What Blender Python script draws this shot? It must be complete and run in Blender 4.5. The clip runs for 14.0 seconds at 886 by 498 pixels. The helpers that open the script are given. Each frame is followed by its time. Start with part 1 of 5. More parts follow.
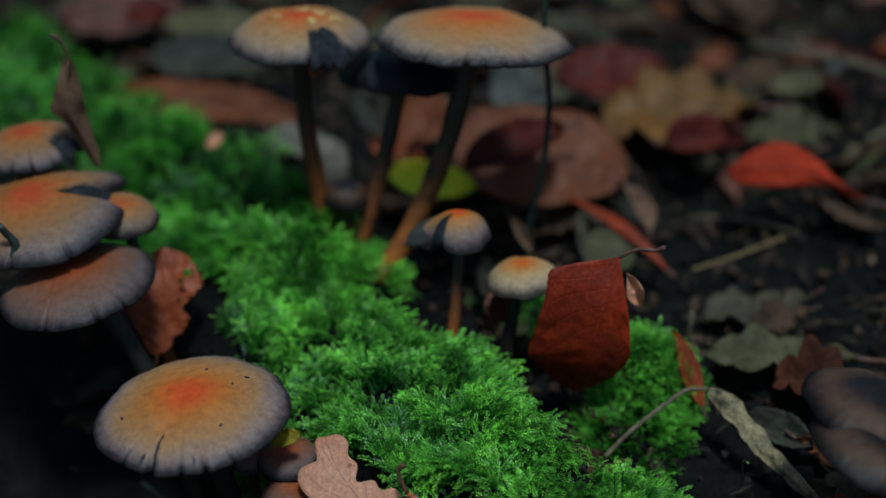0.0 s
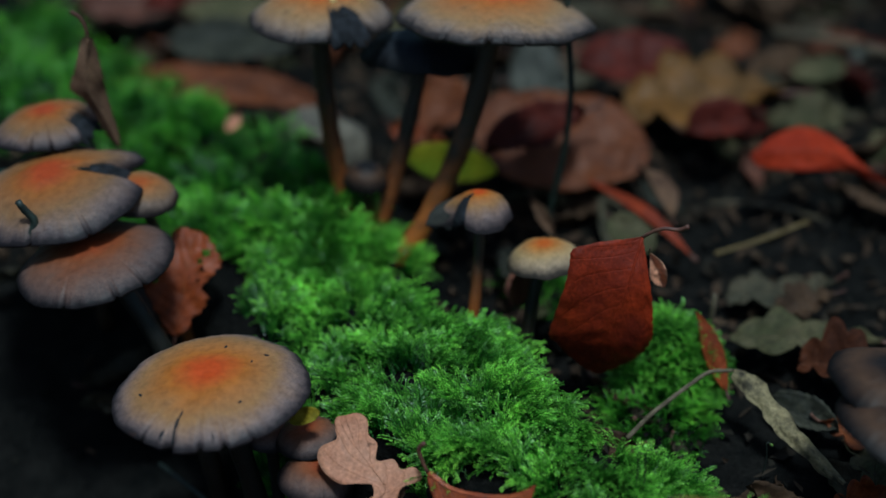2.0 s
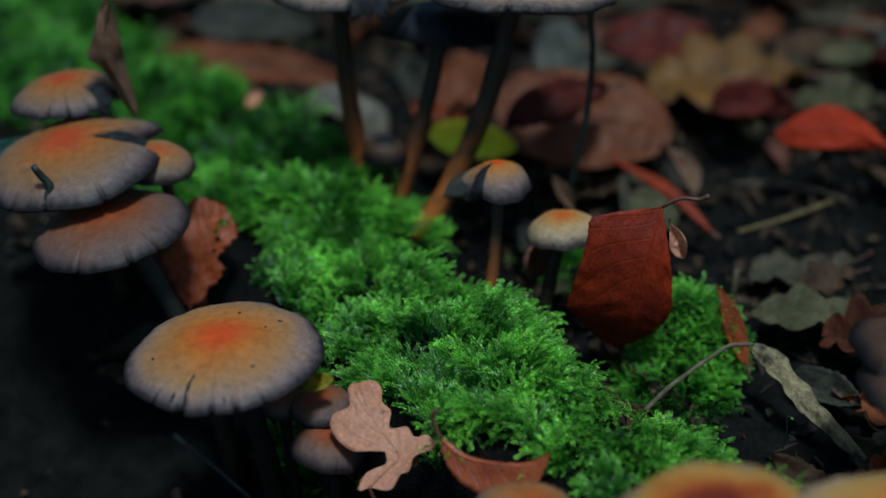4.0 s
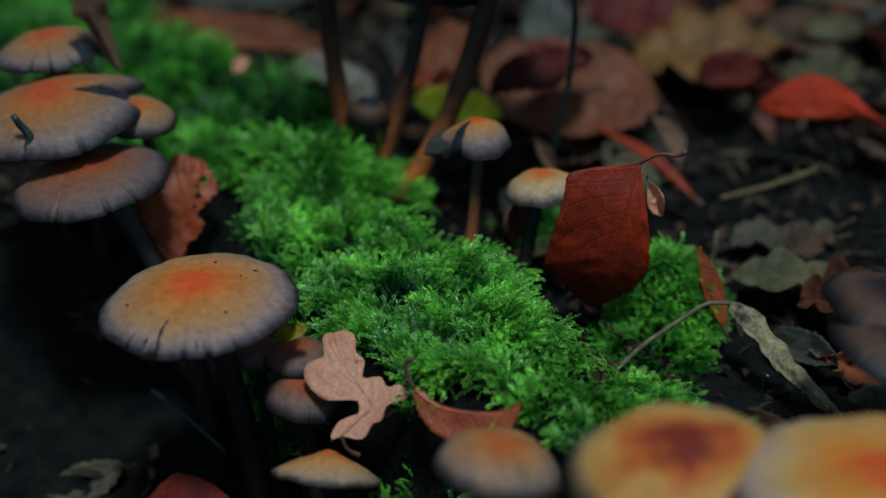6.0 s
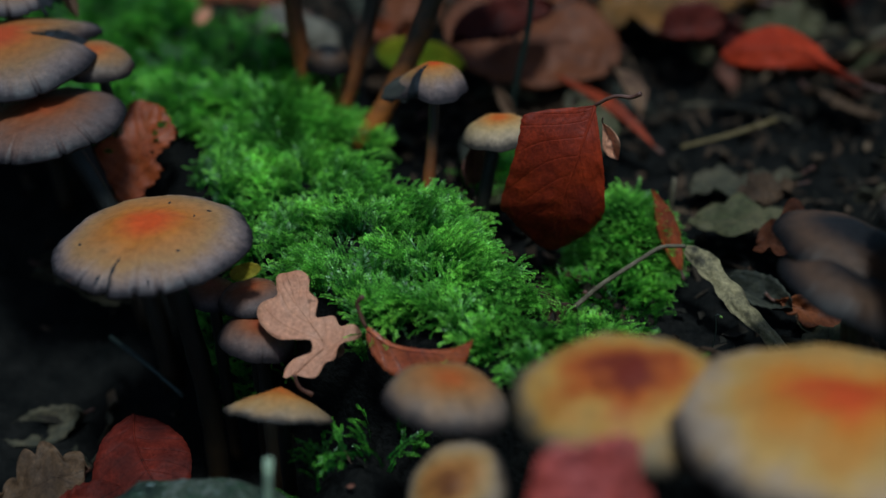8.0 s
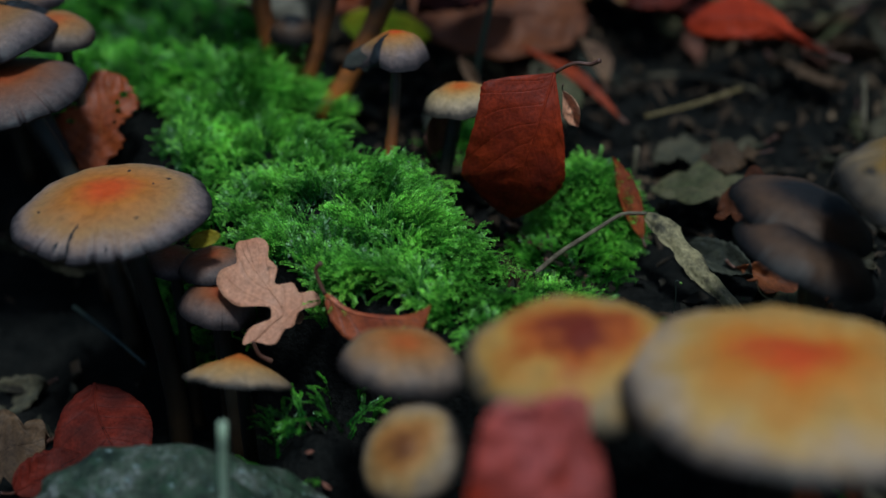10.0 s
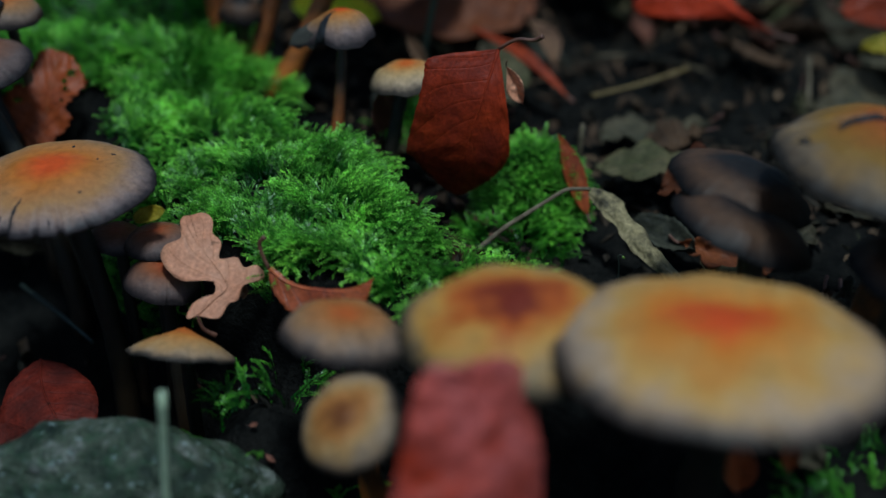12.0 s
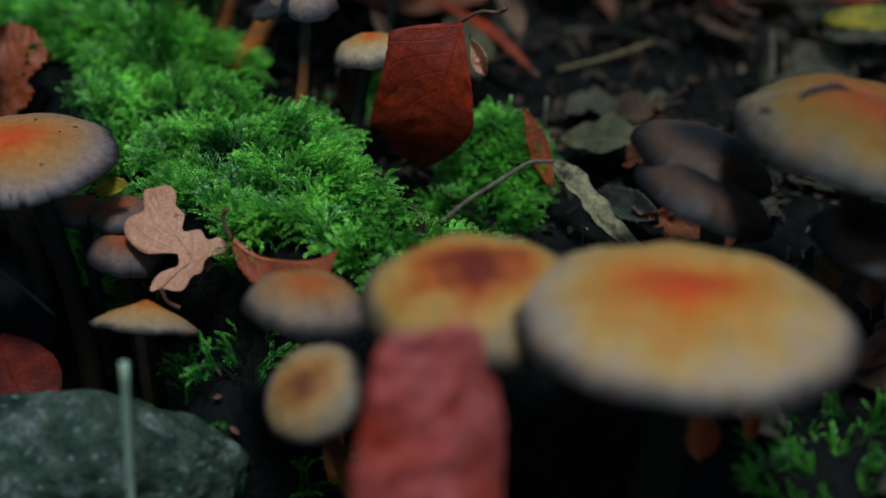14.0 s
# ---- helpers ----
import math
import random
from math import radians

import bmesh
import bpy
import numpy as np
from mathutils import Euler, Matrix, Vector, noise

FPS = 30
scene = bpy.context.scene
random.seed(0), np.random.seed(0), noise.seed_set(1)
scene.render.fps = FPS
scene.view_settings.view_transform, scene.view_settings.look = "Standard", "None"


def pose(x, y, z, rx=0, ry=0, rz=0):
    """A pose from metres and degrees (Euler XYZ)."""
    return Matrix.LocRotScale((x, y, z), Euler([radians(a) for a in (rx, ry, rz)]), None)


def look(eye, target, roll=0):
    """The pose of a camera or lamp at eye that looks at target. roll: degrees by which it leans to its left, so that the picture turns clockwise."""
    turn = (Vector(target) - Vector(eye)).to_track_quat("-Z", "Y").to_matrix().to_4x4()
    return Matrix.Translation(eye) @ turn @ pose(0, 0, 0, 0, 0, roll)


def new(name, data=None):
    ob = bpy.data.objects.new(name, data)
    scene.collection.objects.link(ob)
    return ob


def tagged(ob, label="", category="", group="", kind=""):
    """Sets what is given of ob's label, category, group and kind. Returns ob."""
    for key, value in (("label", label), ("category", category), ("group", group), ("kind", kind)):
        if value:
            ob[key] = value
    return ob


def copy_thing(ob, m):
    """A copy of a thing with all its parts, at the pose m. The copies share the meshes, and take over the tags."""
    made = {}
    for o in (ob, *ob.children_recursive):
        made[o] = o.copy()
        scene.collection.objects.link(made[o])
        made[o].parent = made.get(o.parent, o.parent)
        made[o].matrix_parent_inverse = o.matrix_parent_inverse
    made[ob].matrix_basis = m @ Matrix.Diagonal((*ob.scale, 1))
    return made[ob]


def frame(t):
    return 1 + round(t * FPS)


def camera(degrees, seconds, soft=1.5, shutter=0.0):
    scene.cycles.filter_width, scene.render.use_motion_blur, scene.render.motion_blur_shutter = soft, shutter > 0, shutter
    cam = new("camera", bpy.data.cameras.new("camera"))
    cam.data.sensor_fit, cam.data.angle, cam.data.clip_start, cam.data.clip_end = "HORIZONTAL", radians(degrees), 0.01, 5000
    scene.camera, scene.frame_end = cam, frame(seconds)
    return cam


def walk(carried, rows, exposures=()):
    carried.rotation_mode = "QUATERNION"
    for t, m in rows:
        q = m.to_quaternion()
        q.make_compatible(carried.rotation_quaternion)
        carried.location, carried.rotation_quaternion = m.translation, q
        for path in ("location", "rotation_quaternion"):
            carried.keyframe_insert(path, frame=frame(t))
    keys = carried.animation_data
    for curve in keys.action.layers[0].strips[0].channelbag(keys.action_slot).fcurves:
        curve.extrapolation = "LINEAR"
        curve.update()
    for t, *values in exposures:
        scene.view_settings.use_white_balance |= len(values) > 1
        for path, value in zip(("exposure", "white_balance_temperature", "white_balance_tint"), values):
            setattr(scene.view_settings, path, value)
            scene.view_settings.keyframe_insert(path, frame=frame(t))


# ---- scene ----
cam = camera(32.0, 14.0, soft=1.5)
PATH = [
    (0.0, -0.0152, 0.0167, 0.2955, 57.53, 0.17, -2.57),
    (0.5, -0.0166, 0.0160, 0.2936, 57.65, 0.12, -2.53),
    (1.0, -0.0176, 0.0155, 0.2915, 57.73, 0.18, -2.48),
    (1.5, -0.0181, 0.0151, 0.2890, 57.79, 0.20, -2.34),
    (2.0, -0.0176, 0.0156, 0.2859, 57.81, 0.23, -2.01),
    (2.5, -0.0169, 0.0157, 0.2825, 57.88, 0.33, -1.73),
    (3.0, -0.0159, 0.0148, 0.2788, 58.02, 0.39, -1.40),
    (3.5, -0.0148, 0.0138, 0.2751, 58.19, 0.44, -1.07),
    (4.0, -0.0131, 0.0120, 0.2710, 58.43, 0.42, -0.72),
    (4.5, -0.0110, 0.0096, 0.2669, 58.69, 0.36, -0.40),
    (5.0, -0.0085, 0.0070, 0.2629, 58.90, 0.28, -0.16),
    (5.5, -0.0057, 0.0045, 0.2591, 58.99, 0.18, -0.06),
    (6.0, -0.0029, 0.0020, 0.2551, 59.04, 0.06, -0.00),
    (6.5, 0.0000, -0.0000, 0.2519, 59.00, -0.00, 0.00),
    (7.0, 0.0025, -0.0022, 0.2485, 58.91, -0.13, -0.10),
    (7.5, 0.0050, -0.0037, 0.2459, 58.76, -0.14, -0.19),
    (8.0, 0.0081, -0.0053, 0.2436, 58.58, -0.13, -0.24),
    (8.5, 0.0107, -0.0066, 0.2417, 58.41, -0.12, -0.31),
    (9.0, 0.0130, -0.0074, 0.2406, 58.26, -0.10, -0.39),
    (9.5, 0.0151, -0.0081, 0.2399, 58.14, -0.10, -0.49),
    (10.0, 0.0171, -0.0089, 0.2393, 58.06, -0.14, -0.64),
    (10.5, 0.0190, -0.0102, 0.2384, 58.04, -0.21, -0.85),
    (11.0, 0.0206, -0.0112, 0.2377, 57.98, -0.38, -1.12),
    (11.5, 0.0229, -0.0133, 0.2362, 58.05, -0.43, -1.35),
    (12.0, 0.0256, -0.0151, 0.2350, 58.00, -0.51, -1.57),
    (12.5, 0.0277, -0.0171, 0.2338, 57.94, -0.54, -1.80),
    (13.0, 0.0287, -0.0180, 0.2334, 57.72, -0.73, -2.09),
    (13.5, 0.0282, -0.0179, 0.2330, 57.54, -0.87, -2.39),
    (14.0, 0.0278, -0.0176, 0.2323, 57.43, -0.91, -2.56),
]
walk(cam, [(t, pose(x, y, z, a, b, c)) for t, x, y, z, a, b, c in PATH], [(0.0, 0.04, 4980, -6), (14.0, 0.04, 4980, -6)])

# ---------------- light ----------------
SUN_ELEV, SUN_AZ = 75.0, 165.0          # degrees; azimuth clockwise from +y
world = bpy.data.worlds.new("world")
scene.world = world
world.use_nodes = True
wn = world.node_tree
sky = wn.nodes.new("ShaderNodeTexSky")
sky.sky_type = "NISHITA"
sky.sun_disc = False
sky.sun_elevation = radians(SUN_ELEV)
sky.sun_rotation = radians(SUN_AZ)
sky.air_density, sky.dust_density, sky.ozone_density = 1.2, 3.0, 1.0
wn.links.new(sky.outputs["Color"], wn.nodes["Background"].inputs["Color"])
wn.nodes["Background"].inputs["Strength"].default_value = 0.062

sun = new("sun", bpy.data.lights.new("sun", "SUN"))
sun.data.energy = 2.85
sun.data.angle = radians(10)
sun.data.color = (1.0, 0.97, 0.91)
az, el = radians(SUN_AZ), radians(SUN_ELEV)
sun.matrix_basis = look((math.sin(az) * math.cos(el) * 3, math.cos(az) * math.cos(el) * 3, math.sin(el) * 3), (0, 0, 0))

# the lens stays focused on the nearer mushrooms
cam.data.dof.use_dof = True
cam.data.dof.focus_distance = 0.455
cam.data.dof.aperture_fstop = 4.2

# ---------------- node helpers ----------------
def node(nt, kind, **values):
    n = nt.nodes.new("ShaderNode" + kind)
    for key, v in values.items():
        if key in ("operation", "blend_type", "data_type", "attribute_name", "attribute_type", "noise_dimensions", "feature"):
            if key == "operation": n.operation = v
            elif key == "blend_type": n.blend_type = v
            elif key == "data_type": n.data_type = v
            elif key == "attribute_name": n.attribute_name = v
            elif key == "feature": n.feature = v
        else:
            n.inputs[key].default_value = v
    return n


def material(name, rough=0.6, spec=0.4):
    m = bpy.data.materials.new(name)
    m.use_nodes = True
    b = m.node_tree.nodes["Principled BSDF"]
    b.inputs["Roughness"].default_value = rough
    b.inputs["Specular IOR Level"].default_value = spec
    return m, m.node_tree, b


def calc(nt, op, a, b=None, c=None):
    n = nt.nodes.new("ShaderNodeMath")
    n.operation = op
    for i, v in enumerate((a, b, c)):
        if v is None:
            continue
        if isinstance(v, (int, float)):
            n.inputs[i].default_value = v
        else:
            nt.links.new(v, n.inputs[i])
    return n.outputs[0]


def ramp(nt, fac, stops, smooth=False):
    n = nt.nodes.new("ShaderNodeValToRGB")
    if smooth:
        n.color_ramp.interpolation = "B_SPLINE"
    e = n.color_ramp.elements
    while len(e) < len(stops):
        e.new(0.5)
    for el_, (p, c) in zip(e, stops):
        el_.position = p
        el_.color = (*c, 1) if len(c) == 3 else c
    nt.links.new(fac, n.inputs[0])
    return n.outputs[0]


def mix(nt, fac, a, b, how="MIX"):
    n = nt.nodes.new("ShaderNodeMix")
    n.data_type, n.blend_type = "RGBA", how
    for i, v in ((0, fac), (6, a), (7, b)):
        if isinstance(v, (int, float)):
            n.inputs[i].default_value = v
        elif isinstance(v, tuple):
            n.inputs[i].default_value = (*v, 1)
        else:
            nt.links.new(v, n.inputs[i])
    return n.outputs[2]


def grain(nt, scale, detail=4.0, vec=None, rough=0.6, kind="NoiseTexture"):
    n = nt.nodes.new("ShaderNodeTex" + kind[:-7])
    n.inputs["Scale"].default_value = scale
    if kind == "NoiseTexture":
        n.inputs["Detail"].default_value = detail
        n.inputs["Roughness"].default_value = rough
    if vec is None:
        vec = nt.nodes.new("ShaderNodeTexCoord").outputs["Object"]
    nt.links.new(vec, n.inputs["Vector"])
    return n.outputs[0]


def relief(nt, b, height, strength, distance):
    n = nt.nodes.new("ShaderNodeBump")
    n.inputs["Strength"].default_value = strength
    n.inputs["Distance"].default_value = distance
    nt.links.new(height, n.inputs["Height"])
    nt.links.new(n.outputs[0], b.inputs["Normal"])


# ---------------- materials ----------------
def cap_material(name, centre, mid, pale, rim, rough=0.5, streak=0.5, blotch=0.30):
    """Skin of a mushroom cap: coloured by its own rings, with fibres that run out to the rim."""
    m, nt, b = material(name, rough, 0.18)
    rad = nt.nodes.new("ShaderNodeAttribute")
    rad.attribute_name = "rad"
    obj = nt.nodes.new("ShaderNodeTexCoord").outputs["Object"]
    blot = grain(nt, 70, 5, obj)
    fine = grain(nt, 420, 4, obj)
    flat = nt.nodes.new("ShaderNodeVectorMath")
    flat.operation = "MULTIPLY"
    nt.links.new(obj, flat.inputs[0])
    flat.inputs[1].default_value = (1, 1, 0)
    unit = nt.nodes.new("ShaderNodeVectorMath")
    unit.operation = "NORMALIZE"
    nt.links.new(flat.outputs[0], unit.inputs[0])
    fibre = grain(nt, 34, 8, unit.outputs[0], 0.85)
    t = calc(nt, "ADD", rad.outputs["Fac"], calc(nt, "MULTIPLY", calc(nt, "SUBTRACT", blot, 0.5), blotch))
    t = calc(nt, "ADD", t, calc(nt, "MULTIPLY", calc(nt, "SUBTRACT", fibre, 0.5), calc(nt, "MULTIPLY", calc(nt, "POWER", rad.outputs["Fac"], 3.0), 0.40)))
    col = ramp(nt, t, [(0.0, centre), (0.12, centre), (0.38, mid), (0.70, pale), (0.94, rim)])
    dark = tuple(0.35 * c for c in rim)
    edge = ramp(nt, calc(nt, "MULTIPLY", calc(nt, "POWER", rad.outputs["Fac"], 3.0), fibre), [(0.30, (0, 0, 0)), (0.62, (1, 1, 1))])
    col = mix(nt, calc(nt, "MULTIPLY", edge, streak), col, dark)
    speck = ramp(nt, fine, [(0.30, (0.76, 0.76, 0.76)), (0.55, (1, 1, 1)), (0.8, (1.12, 1.12, 1.12))])
    col = mix(nt, 1.0, col, speck, "MULTIPLY")
    margin = calc(nt, "ADD", rad.outputs["Fac"], calc(nt, "MULTIPLY", calc(nt, "SUBTRACT", grain(nt, 260, 4, obj), 0.5), 0.10))
    col = mix(nt, 1.0, col, ramp(nt, margin, [(0.87, (1, 1, 1)), (0.94, (0.56, 0.56, 0.59)), (0.98, (0.14, 0.15, 0.18))]), "MULTIPLY")
    fuzz = ramp(nt, grain(nt, 1100, 3, obj, 0.8), [(0.36, (0.72, 0.73, 0.76)), (0.5, (1, 1, 1)), (0.68, (1.22, 1.22, 1.24))])
    col = mix(nt, calc(nt, "POWER", rad.outputs["Fac"], 2.0), col, mix(nt, 1.0, col, fuzz, "MULTIPLY"))
    stain = ramp(nt, grain(nt, 130, 3, obj), [(0.66, (0, 0, 0)), (0.74, (1, 1, 1))])
    col = mix(nt, calc(nt, "MULTIPLY", stain, 0.32), col, tuple(0.3 * c for c in mid))
    nt.links.new(col, b.inputs["Base Color"])
    nt.links.new(ramp(nt, blot, [(0.3, (0.46, 0.46, 0.46)), (0.7, (0.72, 0.72, 0.72))]), b.inputs["Roughness"])
    hgt = calc(nt, "ADD", calc(nt, "MULTIPLY", fibre, 0.35), fine)
    relief(nt, b, hgt, 0.3, 0.0004)
    return m


def leaf_material(name, base, other, vein, rough=0.45, ribs=8, wet=0.5, thin=0.12, mottle=1.0, veins=0.28, patch=85):
    """Dead or living leaf: midrib and side veins, blotches and specks."""
    m, nt, b = material(name, rough, wet)
    uvn = nt.nodes.new("ShaderNodeUVMap")
    sep = nt.nodes.new("ShaderNodeSeparateXYZ")
    nt.links.new(uvn.outputs[0], sep.inputs[0])
    u, v = sep.outputs[0], sep.outputs[1]
    obj = nt.nodes.new("ShaderNodeTexCoord").outputs["Object"]
    across = calc(nt, "ABSOLUTE", calc(nt, "SUBTRACT", v, 0.5))
    blot = grain(nt, patch, 6, obj)
    fine = grain(nt, 900, 3, obj)
    col = mix(nt, ramp(nt, blot, [(0.36, (0, 0, 0)), (0.66, (1, 1, 1))]), base, other)
    side = calc(nt, "FRACT", calc(nt, "SUBTRACT", calc(nt, "MULTIPLY", u, float(ribs)), calc(nt, "MULTIPLY", across, ribs * 0.55)))
    side = calc(nt, "ABSOLUTE", calc(nt, "SUBTRACT", side, 0.5))
    vmask = ramp(nt, side, [(0.0, (1, 1, 1)), (0.07, (0.15, 0.15, 0.15)), (0.2, (0, 0, 0))])
    mid = ramp(nt, across, [(0.006, (1, 1, 1)), (0.022, (0, 0, 0))])
    col = mix(nt, calc(nt, "MULTIPLY", vmask, veins), col, vein)
    col = mix(nt, calc(nt, "MULTIPLY", mid, 0.75), col, vein)
    col = mix(nt, 1.0, col, ramp(nt, fine, [(0.3, (0.7, 0.7, 0.7)), (0.7, (1.15, 1.15, 1.15))]), "MULTIPLY")
    mott = grain(nt, 330, 5, obj, 0.7)
    col = mix(nt, mottle, col, ramp(nt, mott, [(0.30, (0.55, 0.55, 0.58)), (0.5, (1, 1, 1)), (0.72, (1.35, 1.32, 1.2))]), "MULTIPLY")
    spot = ramp(nt, grain(nt, 260, 3, obj), [(0.66, (0, 0, 0)), (0.72, (1, 1, 1))])
    col = mix(nt, calc(nt, "MULTIPLY", spot, 0.6), col, tuple(0.22 * c for c in base))
    own = nt.nodes.new("ShaderNodeObjectInfo").outputs["Random"]
    col = mix(nt, 1.0, col, ramp(nt, own, [(0, (0.62, 0.62, 0.62)), (1, (1.2, 1.2, 1.2))]), "MULTIPLY")
    nt.links.new(col, b.inputs["Base Color"])
    nt.links.new(ramp(nt, blot, [(0.3, (rough - 0.14,) * 3), (0.7, (rough + 0.16,) * 3)]), b.inputs["Roughness"])
    relief(nt, b, calc(nt, "ADD", calc(nt, "SUBTRACT", fine, calc(nt, "MULTIPLY", vmask, 0.5)), calc(nt, "MULTIPLY", blot, 1.2)), 0.4, 0.0005)
    if thin:
        tr = nt.nodes.new("ShaderNodeBsdfTranslucent")
        nt.links.new(col, tr.inputs["Color"])
        mx = nt.nodes.new("ShaderNodeMixShader")
        mx.inputs[0].default_value = thin
        nt.links.new(b.outputs[0], mx.inputs[1])
        nt.links.new(tr.outputs[0], mx.inputs[2])
        nt.links.new(mx.outputs[0], nt.nodes["Material Output"].inputs[0])
    return m


def plain_material(name, a, c, scale, rough=0.7, spec=0.3, bump=0.5, depth=0.001, detail=5):
    m, nt, b = material(name, rough, spec)
    g = grain(nt, scale, detail)
    g2 = grain(nt, scale * 6, 3)
    col = mix(nt, ramp(nt, g, [(0.35, (0, 0, 0)), (0.65, (1, 1, 1))]), a, c)
    col = mix(nt, 1.0, col, ramp(nt, g2, [(0.3, (0.65, 0.65, 0.65)), (0.7, (1.2, 1.2, 1.2))]), "MULTIPLY")
    nt.links.new(col, b.inputs["Base Color"])
    relief(nt, b, calc(nt, "ADD", g, calc(nt, "MULTIPLY", g2, 0.5)), bump, depth)
    return m


def moss_material(name, a, c, tip):
    m, nt, b = material(name, 0.38, 0.45)
    geo = nt.nodes.new("ShaderNodeNewGeometry")
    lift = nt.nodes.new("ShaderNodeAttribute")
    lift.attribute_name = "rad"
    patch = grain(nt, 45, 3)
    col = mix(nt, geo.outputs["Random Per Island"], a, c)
    # pale young tips, painted brighter as highlights; shoot bases darkened for shaded gaps
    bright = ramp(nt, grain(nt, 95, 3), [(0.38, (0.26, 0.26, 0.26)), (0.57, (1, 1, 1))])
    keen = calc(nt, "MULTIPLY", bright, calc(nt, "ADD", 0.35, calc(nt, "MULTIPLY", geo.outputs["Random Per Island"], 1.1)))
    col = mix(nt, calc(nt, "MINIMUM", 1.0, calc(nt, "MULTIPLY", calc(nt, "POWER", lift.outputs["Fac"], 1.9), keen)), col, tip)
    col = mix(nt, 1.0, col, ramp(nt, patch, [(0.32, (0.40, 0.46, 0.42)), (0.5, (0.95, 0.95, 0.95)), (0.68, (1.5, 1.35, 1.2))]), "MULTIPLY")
    nt.links.new(col, b.inputs["Base Color"])
    tr = nt.nodes.new("ShaderNodeBsdfTranslucent")
    nt.links.new(col, tr.inputs["Color"])
    mx = nt.nodes.new("ShaderNodeMixShader")
    mx.inputs[0].default_value = 0.42
    nt.links.new(b.outputs[0], mx.inputs[1])
    nt.links.new(tr.outputs[0], mx.inputs[2])
    nt.links.new(mx.outputs[0], nt.nodes["Material Output"].inputs[0])
    return m


def stem_material(name, low, high):
    m, nt, b = material(name, 0.5, 0.35)
    uvn = nt.nodes.new("ShaderNodeUVMap")
    sep = nt.nodes.new("ShaderNodeSeparateXYZ")
    nt.links.new(uvn.outputs[0], sep.inputs[0])
    mp = nt.nodes.new("ShaderNodeMapping")
    mp.inputs["Scale"].default_value = (14, 1.6, 1)
    nt.links.new(uvn.outputs[0], mp.inputs[0])
    fibre = grain(nt, 4, 6, mp.outputs[0], 0.7)
    blot = grain(nt, 160, 4)
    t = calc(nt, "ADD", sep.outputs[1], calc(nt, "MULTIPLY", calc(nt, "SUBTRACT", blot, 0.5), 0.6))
    # darkens upwards: shade under the cap is put into the stem's colour
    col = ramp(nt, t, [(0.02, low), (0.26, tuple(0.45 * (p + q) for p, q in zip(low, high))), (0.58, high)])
    col = mix(nt, 1.0, col, ramp(nt, fibre, [(0.3, (0.5, 0.5, 0.5)), (0.7, (1.3, 1.3, 1.3))]), "MULTIPLY")
    nt.links.new(col, b.inputs["Base Color"])
    relief(nt, b, calc(nt, "ADD", fibre, blot), 0.5, 0.0006)
    return m


def stone_material(name):
    m, nt, b = material(name, 0.55, 0.25)
    big, mid, fine = grain(nt, 110, 6), grain(nt, 260, 5), grain(nt, 900, 3)
    col = ramp(nt, big, [(0.34, (0.006, 0.011, 0.007)), (0.46, (0.018, 0.026, 0.014)), (0.56, (0.042, 0.050, 0.032)), (0.67, (0.13, 0.13, 0.115))])
    col = mix(nt, ramp(nt, mid, [(0.48, (0, 0, 0)), (0.62, (0.55, 0.55, 0.55))]), col, (0.022, 0.045, 0.020))
    fleck = ramp(nt, grain(nt, 420, 2), [(0.64, (0, 0, 0)), (0.70, (1, 1, 1))])
    col = mix(nt, calc(nt, "MULTIPLY", fleck, 0.6), col, (0.20, 0.24, 0.23))
    col = mix(nt, 1.0, col, ramp(nt, fine, [(0.3, (0.5, 0.5, 0.5)), (0.7, (1.4, 1.4, 1.4))]), "MULTIPLY")
    nt.links.new(col, b.inputs["Base Color"])
    relief(nt, b, calc(nt, "ADD", big, calc(nt, "MULTIPLY", mid, 0.6)), 1.0, 0.004)
    return m


CAP_WARM = cap_material("cap_warm", (0.37, 0.048, 0.004), (0.30, 0.098, 0.013), (0.230, 0.116, 0.042), (0.165, 0.116, 0.102))
CAP_DULL = cap_material("cap_dull", (0.27, 0.038, 0.005), (0.22, 0.075, 0.013), (0.165, 0.086, 0.036), (0.120, 0.086, 0.078))
CAP_OCHRE = cap_material("cap_ochre", (0.38, 0.046, 0.004), (0.36, 0.122, 0.011), (0.335, 0.185, 0.046), (0.27, 0.185, 0.122), streak=0.4, blotch=0.95)
CAP_FAWN = cap_material("cap_fawn", (0.36, 0.046, 0.004), (0.30, 0.100, 0.018), (0.240, 0.135, 0.056), (0.180, 0.130, 0.100), streak=0.5, blotch=0.4)
CAP_BURNT = cap_material("cap_burnt", (0.11, 0.013, 0.004), (0.27, 0.060, 0.006), (0.33, 0.165, 0.028), (0.20, 0.135, 0.065), streak=0.5, blotch=1.4)
CAP_TAN = cap_material("cap_tan", (0.32, 0.080, 0.010), (0.31, 0.120, 0.022), (0.27, 0.150, 0.055), (0.22, 0.150, 0.090), streak=0.5, blotch=0.6)
CAP_BUFF = cap_material("cap_buff", (0.11, 0.036, 0.008), (0.25, 0.100, 0.020), (0.26, 0.150, 0.055), (0.20, 0.138, 0.088), streak=0.5, blotch=1.1)
CAP_RUST = cap_material("cap_rust", (0.27, 0.062, 0.010), (0.235, 0.085, 0.020), (0.195, 0.102, 0.044), (0.140, 0.096, 0.070), streak=0.5, blotch=0.7)
CAP_DUSK = cap_material("cap_dusk", (0.21, 0.034, 0.004), (0.175, 0.058, 0.006), (0.155, 0.082, 0.013), (0.110, 0.076, 0.046), streak=0.6, blotch=0.8)
